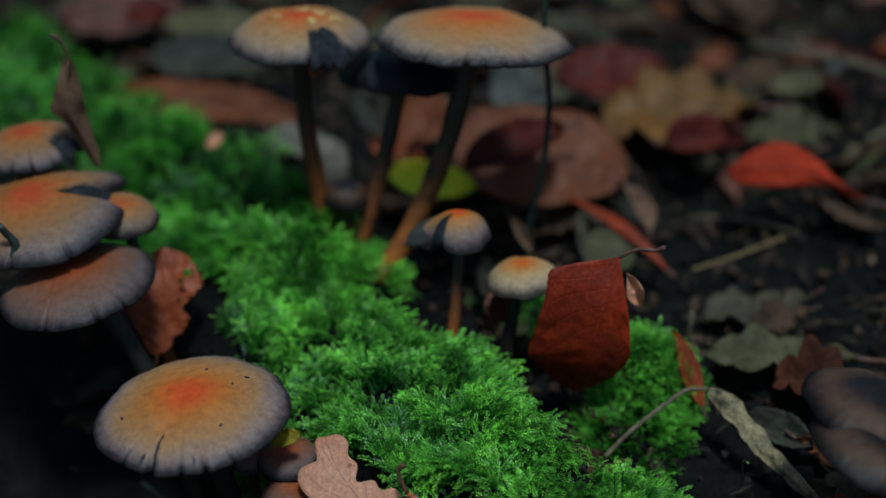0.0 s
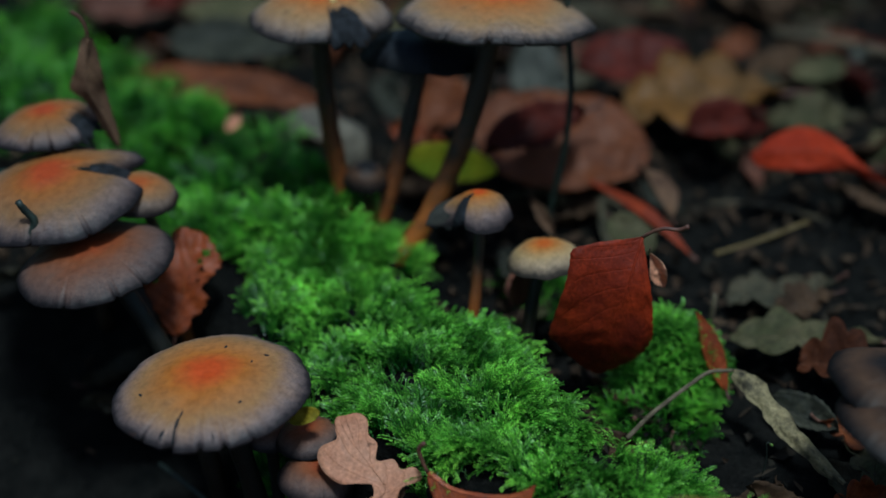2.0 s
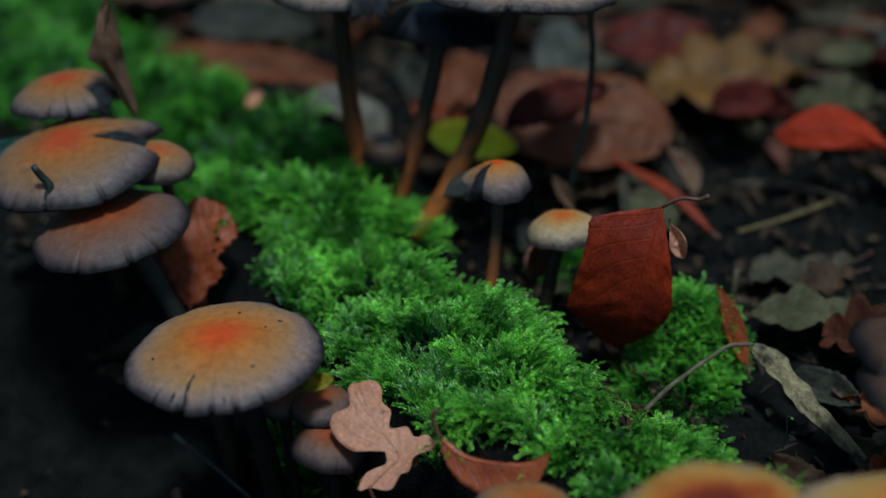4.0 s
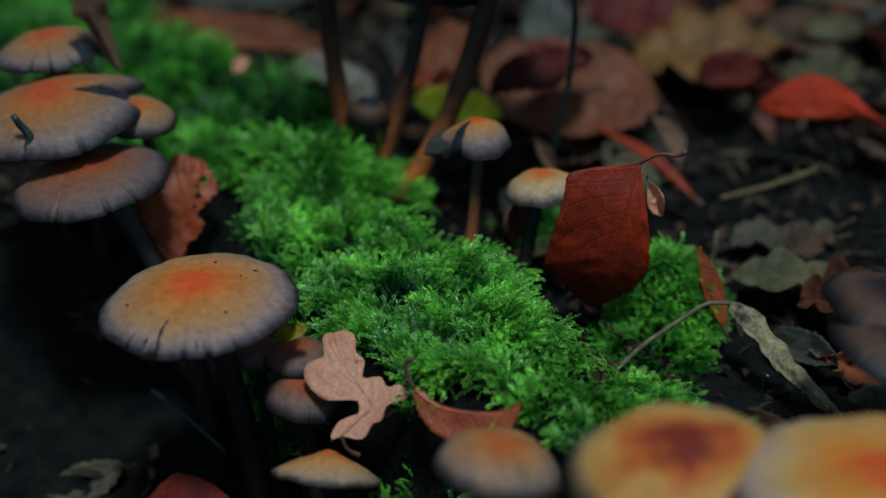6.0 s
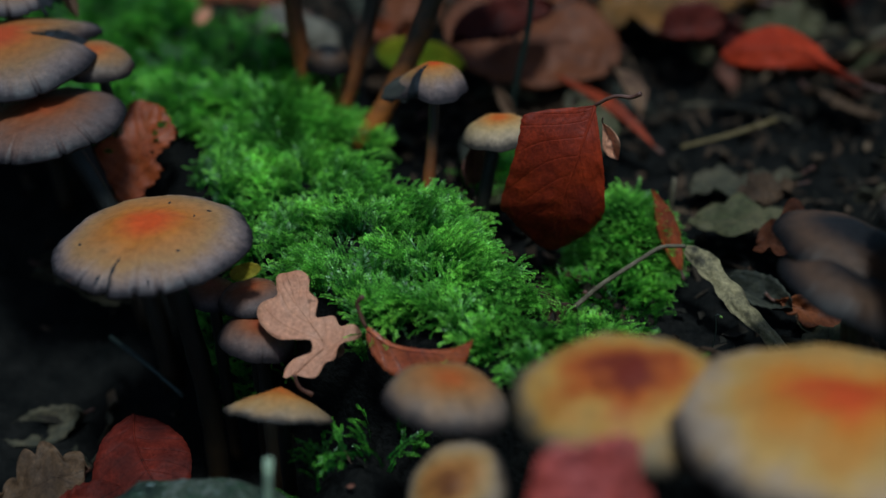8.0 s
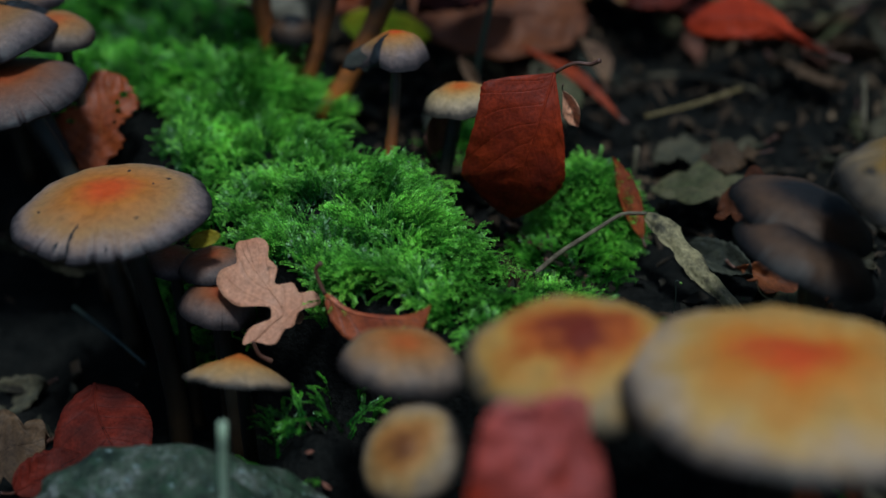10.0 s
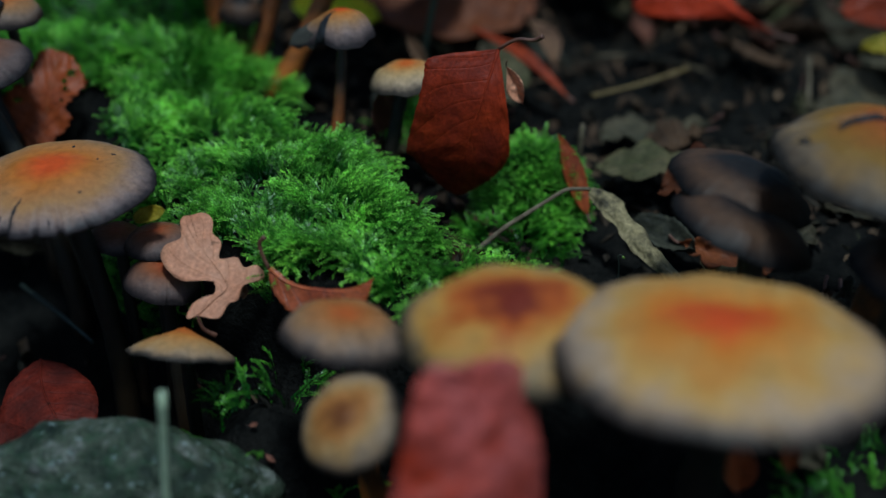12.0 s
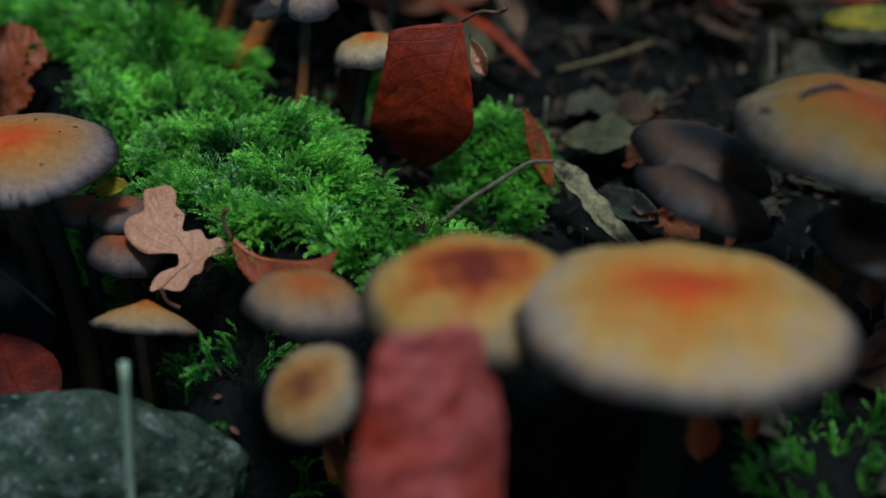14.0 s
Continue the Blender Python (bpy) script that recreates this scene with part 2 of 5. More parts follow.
CAP_BROWN = cap_material("cap_brown", (0.20, 0.040, 0.010), (0.155, 0.048, 0.017), (0.115, 0.055, 0.034), (0.082, 0.056, 0.049), streak=0.6, blotch=0.6)
CAP_PALE = cap_material("cap_pale", (0.36, 0.075, 0.006), (0.33, 0.135, 0.028), (0.31, 0.200, 0.085), (0.28, 0.200, 0.125), streak=0.2)
# dark brown skin; its near-black centre paints shade from an overhanging cap
CAP_DARK_SHADED = cap_material("cap_dark_shaded", (0.006, 0.005, 0.005), (0.010, 0.007, 0.006), (0.056, 0.028, 0.014), (0.028, 0.016, 0.010), 0.6, 1.0, 0.35)
# neighbours' shade and bluish sky reflection painted as the cap's colour
CAP_SHADED = cap_material("cap_shaded", (0.008, 0.009, 0.011), (0.008, 0.009, 0.011), (0.011, 0.013, 0.017), (0.008, 0.008, 0.010), 0.6, 0.6)
FLAKE = plain_material("peeled_skin", (0.40, 0.24, 0.07), (0.52, 0.36, 0.13), 300, 0.6, 0.2, 0.4, 0.0004)
GILL = plain_material("gill", (0.030, 0.030, 0.026), (0.055, 0.050, 0.040), 300, 0.8, 0.15, 0.3, 0.0003)
TORN = plain_material("torn_flesh", (0.010, 0.010, 0.011), (0.028, 0.029, 0.033), 260, 0.85, 0.1, 0.8, 0.0008)
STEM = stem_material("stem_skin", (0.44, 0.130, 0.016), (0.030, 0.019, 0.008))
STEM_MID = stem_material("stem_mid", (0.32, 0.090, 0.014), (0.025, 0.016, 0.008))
# stem skin darkened throughout, painting the shade of the hollow and low caps
STEM_SHADED = stem_material("stem_shaded", (0.024, 0.013, 0.005), (0.009, 0.008, 0.005))
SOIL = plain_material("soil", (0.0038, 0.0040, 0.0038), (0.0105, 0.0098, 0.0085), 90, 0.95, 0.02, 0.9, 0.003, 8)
STONE = stone_material("stone")
PALE_ROCK = plain_material("pale_rock", (0.06, 0.052, 0.040), (0.15, 0.125, 0.09), 70, 0.8, 0.2, 0.8, 0.002, 8)
TWIG = plain_material("twig_bark", (0.055, 0.042, 0.024), (0.14, 0.11, 0.07), 220, 0.75, 0.15, 0.6, 0.0006)
DRY = plain_material("dry_blade", (0.035, 0.028, 0.016), (0.31, 0.245, 0.12), 150, 0.7, 0.2, 0.8, 0.0012, 7)
STRAW = plain_material("straw", (0.09, 0.060, 0.018), (0.16, 0.110, 0.040), 250, 0.6, 0.25, 0.4, 0.0004)
STALK = plain_material("dark_stalk", (0.010, 0.014, 0.011), (0.022, 0.03, 0.02), 250, 0.5, 0.4, 0.4, 0.0004)
GRASS = plain_material("grass_blade", (0.30, 0.36, 0.22), (0.40, 0.46, 0.31), 200, 0.5, 0.4, 0.4, 0.0004)
CAPSULE = plain_material("capsule", (0.07, 0.13, 0.02), (0.16, 0.25, 0.04), 400, 0.45, 0.4, 0.3, 0.0003)
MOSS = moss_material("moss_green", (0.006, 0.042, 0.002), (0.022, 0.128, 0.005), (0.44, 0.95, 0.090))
# the same moss, with shade put into its colour
MOSS_SHADED = moss_material("moss_shaded", (0.005, 0.036, 0.002), (0.018, 0.110, 0.005), (0.28, 0.70, 0.046))

LEAF_RED = leaf_material("leaf_red", (0.24, 0.032, 0.006), (0.15, 0.021, 0.006), (0.12, 0.018, 0.006), 0.45, 8, wet=0.14)
LEAF_RUSSET = leaf_material("leaf_russet", (0.25, 0.027, 0.006), (0.10, 0.011, 0.004), (0.21, 0.024, 0.006), 0.48, 8, wet=0.12)
LEAF_SCARLET = leaf_material("leaf_scarlet", (0.30, 0.028, 0.006), (0.17, 0.014, 0.004), (0.16, 0.018, 0.006), 0.45, 8, wet=0.08)
LEAF_GREEN = leaf_material("leaf_green", (0.010, 0.045, 0.028), (0.016, 0.030, 0.022), (0.02, 0.06, 0.04), 0.5, 7, wet=0.2)
LEAF_CHAFF = leaf_material("leaf_chaff", (0.22, 0.125, 0.070), (0.080, 0.042, 0.024), (0.07, 0.035, 0.02), 0.6, 12, wet=0.15)
LEAF_ASH = leaf_material("leaf_ash", (0.105, 0.100, 0.082), (0.060, 0.060, 0.048), (0.07, 0.065, 0.05), 0.6, 7, wet=0.08)
LEAF_ROSE = leaf_material("leaf_rose", (0.56, 0.130, 0.115), (0.34, 0.030, 0.008), (0.22, 0.04, 0.028), 0.40, 9, wet=0.35, thin=0.2, veins=0.5, patch=60)
LEAF_MAROON = leaf_material("leaf_maroon", (0.045, 0.009, 0.006), (0.075, 0.013, 0.008), (0.04, 0.009, 0.006), 0.5, 8, wet=0.08)
LEAF_ORANGE = leaf_material("leaf_orange", (0.25, 0.052, 0.010), (0.14, 0.026, 0.006), (0.26, 0.09, 0.03), 0.5, 7, wet=0.2)
LEAF_FLAME = leaf_material("leaf_flame", (0.50, 0.125, 0.036), (0.34, 0.065, 0.020), (0.12, 0.025, 0.010), 0.36, 8, wet=0.4, mottle=0.5, veins=0.75)
LEAF_OLIVE = leaf_material("leaf_olive", (0.34, 0.24, 0.014), (0.15, 0.14, 0.014), (0.30, 0.26, 0.03), 0.5, 7, wet=0.12)
LEAF_WINE = leaf_material("leaf_wine", (0.120, 0.015, 0.008), (0.042, 0.009, 0.007), (0.012, 0.006, 0.005), 0.55, 8, wet=0.05)
LEAF_BROWN = leaf_material("leaf_brown", (0.180, 0.054, 0.016), (0.105, 0.030, 0.010), (0.07, 0.020, 0.010), 0.55, 9, wet=0.16)
LEAF_UMBER = leaf_material("leaf_umber", (0.095, 0.030, 0.012), (0.050, 0.017, 0.009), (0.12, 0.045, 0.02), 0.6, 8, wet=0.06)
LEAF_TAN = leaf_material("leaf_tan", (0.62, 0.305, 0.180), (0.52, 0.225, 0.125), (0.24, 0.10, 0.048), 0.55, 6, wet=0.16, mottle=0.35, veins=0.4)
LEAF_PINK = leaf_material("leaf_pink", (0.17, 0.068, 0.043), (0.09, 0.036, 0.023), (0.12, 0.05, 0.03), 0.55, 7, wet=0.16)
LEAF_OCHRE = leaf_material("leaf_ochre", (0.160, 0.070, 0.014), (0.085, 0.042, 0.011), (0.11, 0.055, 0.02), 0.5, 6, wet=0.12)
LEAF_YELLOW = leaf_material("leaf_yellow", (0.95, 0.78, 0.015), (0.62, 0.76, 0.02), (0.80, 0.70, 0.03), 0.5, 7, wet=0.15, thin=0.06)
LEAF_GREY = leaf_material("leaf_grey", (0.105, 0.086, 0.042), (0.045, 0.046, 0.020), (0.06, 0.048, 0.025), 0.65, 6, wet=0.1)
LEAF_MOULD = leaf_material("leaf_mould", (0.036, 0.034, 0.022), (0.070, 0.056, 0.034), (0.016, 0.015, 0.010), 0.55, 7, wet=0.07)
LEAF_SLATE = leaf_material("leaf_slate", (0.022, 0.022, 0.016), (0.042, 0.040, 0.028), (0.016, 0.017, 0.013), 0.5, 7, wet=0.08)
LEAF_DRAB = leaf_material("leaf_drab", (0.088, 0.050, 0.026), (0.048, 0.028, 0.016), (0.03, 0.018, 0.011), 0.6, 8, wet=0.1)

# ---------------- geometry helpers ----------------
def make_mesh(name, verts, faces, uv=None, rad=None, smooth=True):
    me = bpy.data.meshes.new(name)
    me.from_pydata([tuple(v) for v in verts], [], [tuple(f) for f in faces])
    if uv is not None:
        layer = me.uv_layers.new(name="UVMap")
        idx = np.zeros(len(me.loops), dtype=np.int32)
        me.loops.foreach_get("vertex_index", idx)
        layer.data.foreach_set("uv", np.asarray(uv, dtype=np.float32)[idx].ravel())
    if rad is not None:
        a = me.attributes.new("rad", "FLOAT", "POINT")
        a.data.foreach_set("value", np.asarray(rad, dtype=np.float32))
    if smooth:
        me.polygons.foreach_set("use_smooth", np.ones(len(me.polygons), dtype=bool))
    me.update()
    return me


def part(name, me, mat, parent=None, label="", m=None):
    ob = new(name, me)
    if mat is not None and not me.materials:
        me.materials.append(mat)
    if parent is not None:
        ob.parent = parent
    if m is not None:
        ob.matrix_basis = m
    if label:
        ob["label"] = label
    return ob


def tube(points, radii, sides=10, cap=True):
    """A round rod along points; returns verts, faces, uv (round, along)."""
    pts = [Vector(p) for p in points]
    verts, faces, uv = [], [], []
    n = len(pts)
    side = None
    for i, p in enumerate(pts):
        d = (pts[min(i + 1, n - 1)] - pts[max(i - 1, 0)]).normalized()
        if side is None:
            side = d.orthogonal().normalized()
        side = (side - d * side.dot(d)).normalized()
        other = d.cross(side)
        for k in range(sides):
            a = 2 * math.pi * k / sides
            verts.append(p + (side * math.cos(a) + other * math.sin(a)) * radii[i])
            uv.append((k / sides, i / (n - 1)))
    for i in range(n - 1):
        for k in range(sides):
            k2 = (k + 1) % sides
            faces.append((i * sides + k, i * sides + k2, (i + 1) * sides + k2, (i + 1) * sides + k))
    if cap:
        faces.append(tuple(range(sides))[::-1])
        faces.append(tuple((n - 1) * sides + k for k in range(sides)))
    return verts, faces, uv


def arc(a, b, bend, n=14):
    """Points from a to b, bowed by the vector bend in the middle."""
    a, b, bend = Vector(a), Vector(b), Vector(bend)
    return [a.lerp(b, i / (n - 1)) + bend * (4 * (i / (n - 1)) * (1 - i / (n - 1))) for i in range(n)]


def smoothstep(v, a, b):
    t = min(1.0, max(0.0, (v - a) / (b - a)))
    return t * t * (3 - 2 * t)


# ---------------- ground ----------------
def ridge_x(y):
    return float(np.interp(y, [.22, .30, .34, .38, .42, .47, .52, .59, .75], [.098, .065, .034, .004, -.030, -.048, -.073, -.130, -.26]))


def ridge_left(y):
    return float(np.interp(y, [.30, .40, .48, .54, .62], [.034, .040, .046, .060, .10]))


def ridge_right(y):
    return 0.034 + 0.008 * smoothstep(y, 0.378, 0.346)


def height(x, y):
    """Level of the soil under moss and leaves: a sunken log's ridge, litter to its right, a hollow to its left."""
    s = x - ridge_x(y)
    top = float(np.interp(y, [.24, .32, .355, .40, .47, .60, .9], [-.040, -.016, -.006, .000, .003, .000, .0]))
    right = float(np.interp(y, [.24, .38, .50, .60, 1.0], [-.034, -.026, -.018, -.010, -.004]))
    left = float(np.interp(y, [.18, .36, .43, .50, .60, 1.0], [-.075, -.078, -.060, -.016, -.004, .0]))
    near = smoothstep(y, 0.30, 0.20)
    right = right * (1 - near) + -0.036 * near
    if s > 0:
        r = ridge_right(y)
        k = smoothstep(s, r - 0.012, r + 0.016)
        z = top * (1 - k) + right * k - 0.004 * min(1, (s / r) ** 2) * (1 - k)
    else:
        w = ridge_left(y)
        k = smoothstep(-s, w - 0.008, w + 0.022)
        z = top * (1 - k) + left * k - 0.005 * min(1, (s / w) ** 2) * (1 - k)
    low = -0.066 + 0.036 * smoothstep(x, 0.085, 0.12)
    k = smoothstep(0.372 - 0.62 * (x + 0.03) - y, -0.002, 0.022) * (1 - smoothstep(x, 0.07, 0.11))
    z = z * (1 - k) + min(z, low) * k
    q = ((x + 0.012) / 0.022) ** 2 + ((y - 0.330) / 0.020) ** 2
    z = max(z, -0.034 - 0.026 * q) if q < 1.3 else z
    d = math.hypot(x, y - 0.45)
    fade = 1 / (1 + d * 0.4)
    z += 0.0035 * noise.noise(Vector((x * 26, y * 26, 0.3))) + 0.0015 * noise.noise(Vector((x * 90, y * 90, 4.1)))
    return z * fade + (1 - fade) * 0.05 * noise.noise(Vector((x * 0.5, y * 0.5, 1.7)))


def axis_values(lo, hi, step, far):
    inner = list(np.arange(lo, hi + step / 2, step))
    out, d = [], step
    while sum(out) < far:
        d *= 1.45
        out.append(d)
    grow = np.cumsum(out)
    return [lo - g for g in grow[::-1]] + inner + [hi + g for g in grow]


def build_ground():
    xs, ys = axis_values(-0.34, 0.36, 0.005, 400), axis_values(0.10, 0.95, 0.005, 400)
    verts = [(x, y, height(x, y)) for y in ys for x in xs]
    w = len(xs)
    faces = [(j * w + i, j * w + i + 1, (j + 1) * w + i + 1, (j + 1) * w + i) for j in range(len(ys) - 1) for i in range(w - 1)]
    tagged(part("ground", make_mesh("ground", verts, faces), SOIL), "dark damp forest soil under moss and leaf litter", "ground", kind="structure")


build_ground()


# ---------------- moss ----------------
def frond(seed, branches):
    """One feathery shoot along +x, drooping, with whorls of tiny pointed leaves; returns triangles (n,3,3) and how far out each lies."""
    rnd = random.Random(seed)
    tris, out = [], []

    def shoot(o, d, up, length, count, size, f0):
        side = d.cross(up).normalized()
        last = o.copy()
        for i in range(count):
            f = (i + 1) / count
            dd = (d + Vector((0, 0, -0.8)) * f * f + up * 0.25 * (1 - f) + side * 0.15 * math.sin(i * 1.3 + seed)).normalized()
            p = last + dd * (length / count)
            u = side.cross(dd).normalized()
            if u.z < 0:
                u = -u
            for sgn in (1, -1, 0):
                s = size * (1 - 0.45 * f) * rnd.uniform(0.7, 1.3)
                lean = side * sgn if sgn else u * 0.6
                tipd = (dd * rnd.uniform(0.35, 0.75) + lean * 0.8 + u * rnd.uniform(-0.05, 0.45)).normalized()
                wd = tipd.cross(u if sgn else side).normalized() * s * 0.25
                m_ = last + tipd * s * 0.34
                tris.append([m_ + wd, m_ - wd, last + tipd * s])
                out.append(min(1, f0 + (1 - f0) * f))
            last = p

    z = Vector((0, 0, 1))
    main = Vector((1, 0, 0.5)).normalized()
    length = 0.0135
    shoot(Vector((0, 0, 0)), main, z, length, 26, 0.0015, 0.0)
    for k in range(branches):
        f = rnd.uniform(0.2, 0.55) if branches < 3 else 0.2 + 0.4 * k / (branches - 1)
        sgn = 1 if k % 2 else -1
        o = main * length * f + Vector((0, 0, -0.0012 * f))
        shoot(o, Vector((0.8, sgn * rnd.uniform(0.5, 1.1), rnd.uniform(0.05, 0.5))).normalized(), z, 0.0070 * (1.25 - f * 0.7), 12, 0.00125, f * 0.7)
    return np.array([[tuple(v) for v in t] for t in tris]), np.array(out)


FRONDS = [frond(11 + k, (1, 2, 3, 0, 2, 1, 3, 2)[k]) for k in range(8)]


def moss_patch(name, label, spots, mat, seed, size=1.0):
    """spots: (x, y, z, lean, yaw, scale). All shoots of a patch are one mesh."""
    allv, allr = [], []
    rnd = random.Random(seed)
    for x, y, z, lean, yaw, sc in spots:
        t, o = FRONDS[rnd.randrange(len(FRONDS))]
        rot = np.array(Euler((rnd.uniform(-0.5, 0.5), -lean, yaw), "XYZ").to_matrix())
        v = t.reshape(-1, 3) @ (rot.T * sc * size) + np.array((x, y, z))
        allv.append(v)
        allr.append(np.repeat(o, 3))
    v = np.concatenate(allv).astype(np.float32)
    n = len(v) // 3
    me = bpy.data.meshes.new(name)
    me.vertices.add(len(v))
    me.vertices.foreach_set("co", v.ravel())
    me.loops.add(len(v))
    me.loops.foreach_set("vertex_index", np.arange(len(v), dtype=np.int32))
    me.polygons.add(n)
    me.polygons.foreach_set("loop_start", np.arange(0, len(v), 3, dtype=np.int32))
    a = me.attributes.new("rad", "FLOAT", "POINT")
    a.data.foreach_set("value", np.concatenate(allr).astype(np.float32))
    me.update(calc_edges=True)
    return tagged(part(name, me, mat), label, "moss", kind="stuff")


# places where leaves and stems press the moss down
BARE = ((.004, .349, .009), (-.029, .356, .016), (-.030, .366, .010), (-.086, .440, .018), (-.083, .418, .014), (-.079, .452, .012))


def log_spots(count, seed):
    rnd = random.Random(seed)
    spots = []
    while len(spots) < count:
        y = rnd.uniform(0.322, 0.68)
        if y > 0.47 and rnd.random() < 0.55:
            continue
        w = ridge_left(y)
        right = ridge_right(y) + 0.007 - 0.009 * smoothstep(y, 0.375, 0.40)
        s = rnd.uniform(-w - 0.012, right)
        x = ridge_x(y) + s
        if y < 0.372 - 0.62 * (x + 0.03) + rnd.uniform(-0.004, 0.003):
            continue
        if any((x - a) ** 2 + (y - b) ** 2 < c * c for a, b, c in BARE):
            continue
        clump = noise.noise(Vector((x * 55, y * 55, 2.2)))
        edge = max(-s / (w + 0.012), s / right)
        if edge > 0.82 and rnd.random() < (edge - 0.82) * 4 - clump * 0.6:
            continue
        if rnd.random() < 0.50 - clump * 1.4 - noise.noise(Vector((x * 130, y * 130, 7.7))) * 2.6:
            continue
        # shoots lean down the slope, away from the ridge line
        yaw = (0.0 if s > 0 else math.pi) - 0.6 + 2.6 * noise.noise(Vector((x * 70, y * 70, 5.5))) + rnd.gauss(0, 0.65)
        lean = rnd.gauss(0.30, 0.40)
        z = height(x, y) - 0.001 + max(-0.35, clump) * 0.009 + rnd.uniform(0, 0.0055)
        spots.append((x, y, z, lean, yaw, rnd.uniform(0.55, 1.0) * (1 + 0.35 * max(0.0, clump))))
    return spots


def tuft_spots(cx, cy, r, top, count, seed):
    rnd = random.Random(seed)
    spots = []
    for _ in range(count):
        d, a = r * math.sqrt(rnd.random()), rnd.uniform(0, 2 * math.pi)
        x, y = cx + d * math.cos(a), cy + d * math.sin(a)
        z = height(x, y) + top * (1 - (d / r) ** 2) * rnd.uniform(0.75, 1.0)
        spots.append((x, y, z, rnd.gauss(0.5, 0.4), a + rnd.gauss(0, 0.7), rnd.uniform(0.55, 1.0)))
    return spots


LOG = log_spots(7900, 5)
# fall-off of light along the log is painted by the darker moss copy
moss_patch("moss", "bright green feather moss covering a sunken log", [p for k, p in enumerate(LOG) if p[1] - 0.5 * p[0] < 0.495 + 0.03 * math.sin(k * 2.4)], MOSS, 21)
moss_patch("moss", "feather moss further along the sunken log, coloured darker for shade", [p for k, p in enumerate(LOG) if p[1] - 0.5 * p[0] >= 0.495 + 0.03 * math.sin(k * 2.4)], MOSS_SHADED, 27)
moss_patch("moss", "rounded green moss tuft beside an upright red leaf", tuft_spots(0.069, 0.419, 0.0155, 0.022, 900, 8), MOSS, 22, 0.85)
moss_patch("moss", "small green moss shoots beside a dry twig", tuft_spots(0.062, 0.398, 0.017, 0.006, 230, 9), MOSS_SHADED, 23, 0.85)
moss_patch("moss", "sparse green moss shoots in the hollow, coloured darker for shade", tuft_spots(-0.006, 0.329, 0.022, 0.005, 34, 10), MOSS_SHADED, 24, 1.25)
moss_patch("moss", "green moss cushion at the foot of the large mushrooms", tuft_spots(0.150, 0.280, 0.026, -0.007, 170, 12), MOSS_SHADED, 25)
moss_patch("moss", "sparse green moss behind the curled mushroom", tuft_spots(0.033, 0.466, 0.015, 0.010, 110, 13), MOSS_SHADED, 26, 0.8)


# ---------------- mushrooms ----------------
def cap_shape(R, H, kind, seed, mat, cracks=(), bites=(), wave=0.03, droop=0.0):
    """Cap as one closed skin: upper side and flesh underneath. cracks: (degrees, depth); bites: (degrees, half width, depth), a negative depth for a lobe."""
    rnd = random.Random(seed)
    segs, rings = 240, 22
    ph = [rnd.uniform(0, 6.28) for _ in range(6)]

    def rim(a):
        r = 1 + wave * (math.sin(2 * a + ph[0]) + 0.7 * math.sin(3 * a + ph[1]) + 0.25 * math.sin(7 * a + ph[2])) / 1.6
        r += 0.012 * noise.noise(Vector((math.cos(a) * 9, math.sin(a) * 9, seed)))
        r += 0.010 * noise.noise(Vector((math.cos(a) * 26, math.sin(a) * 26, seed + 3)))
        for deg, depth in cracks:
            d = abs((math.degrees(a) - deg + 180) % 360 - 180)
            if d < 1.7:
                r -= 1.3 * depth * (1 - d / 1.7)
        for deg, half, depth in bites:
            d = abs((math.degrees(a) - deg + 180) % 360 - 180)
            if depth < 0.6:
                r -= depth * (1 - smoothstep(d, half * 0.55, half))
        return r

    def top(f, a):
        if kind == "flat":
            z = H * (0.65 * (1 - f ** 2.2) + 0.42 * (1 - f ** 6.0)) + 0.10 * H * math.exp(-(f / 0.22) ** 2) - 0.1 * H
        elif kind == "dome":
            z = H * math.sqrt(max(0.0, 1 - 0.96 * f ** 2.2)) - 0.2 * H * f ** 6
        elif kind == "cone":
            z = H * (1 - f) ** 0.9 * 0.75 + H * 0.25 * (1 - f ** 2)
        else:  # dish: flat with a sunken middle
            z = H * (1 - f ** 3.0) - 0.17 * R * math.exp(-((f * math.sin(a) - 0.16 + 0.12 * f * math.cos(a)) / 0.06) ** 2) * (1 - smoothstep(f * math.cos(a), 0.2, 0.7))
        z += R * 0.05 * noise.noise(Vector((f * math.cos(a) * 2.4, f * math.sin(a) * 2.4, seed * 1.7)))
        z += R * 0.012 * noise.noise(Vector((f * math.cos(a) * 9, f * math.sin(a) * 9, seed)))
        z -= droop * R * f ** 4 * (0.6 + 0.4 * math.sin(3 * a + ph[3]))
        return z

    verts, faces, rad = [(0, 0, top(0, 0))], [], [0.0]
    angles = [2 * math.pi * k / segs for k in range(segs)]
    edge = [rim(a) for a in angles]
    for i in range(1, rings + 1):
        f = (i / rings) ** 0.85
        for k, a in enumerate(angles):
            fr = f * (1 + (edge[k] - 1) * (f * f * f if edge[k] > 0.86 else min(1, 2 * f)))
            verts.append((R * fr * math.cos(a), R * fr * math.sin(a), top(f, a)))
            rad.append(f)
    for k in range(segs):
        faces.append((0, 1 + k, 1 + (k + 1) % segs))
    def gone(k, f):
        d = [(abs((360 * (k + 0.5) / segs - deg + 180) % 360 - 180), half, depth) for deg, half, depth in bites]
        return any(x < half and depth >= 0.6 and f > 1 - depth * (0.9 + 0.1 * math.sin(x)) for x, half, depth in d)

    for i in range(rings - 1):
        for k in range(segs):
            if gone(k, ((i + 2) / rings) ** 0.85):
                continue
            a0, b0 = 1 + i * segs, 1 + (i + 1) * segs
            k2 = (k + 1) % segs
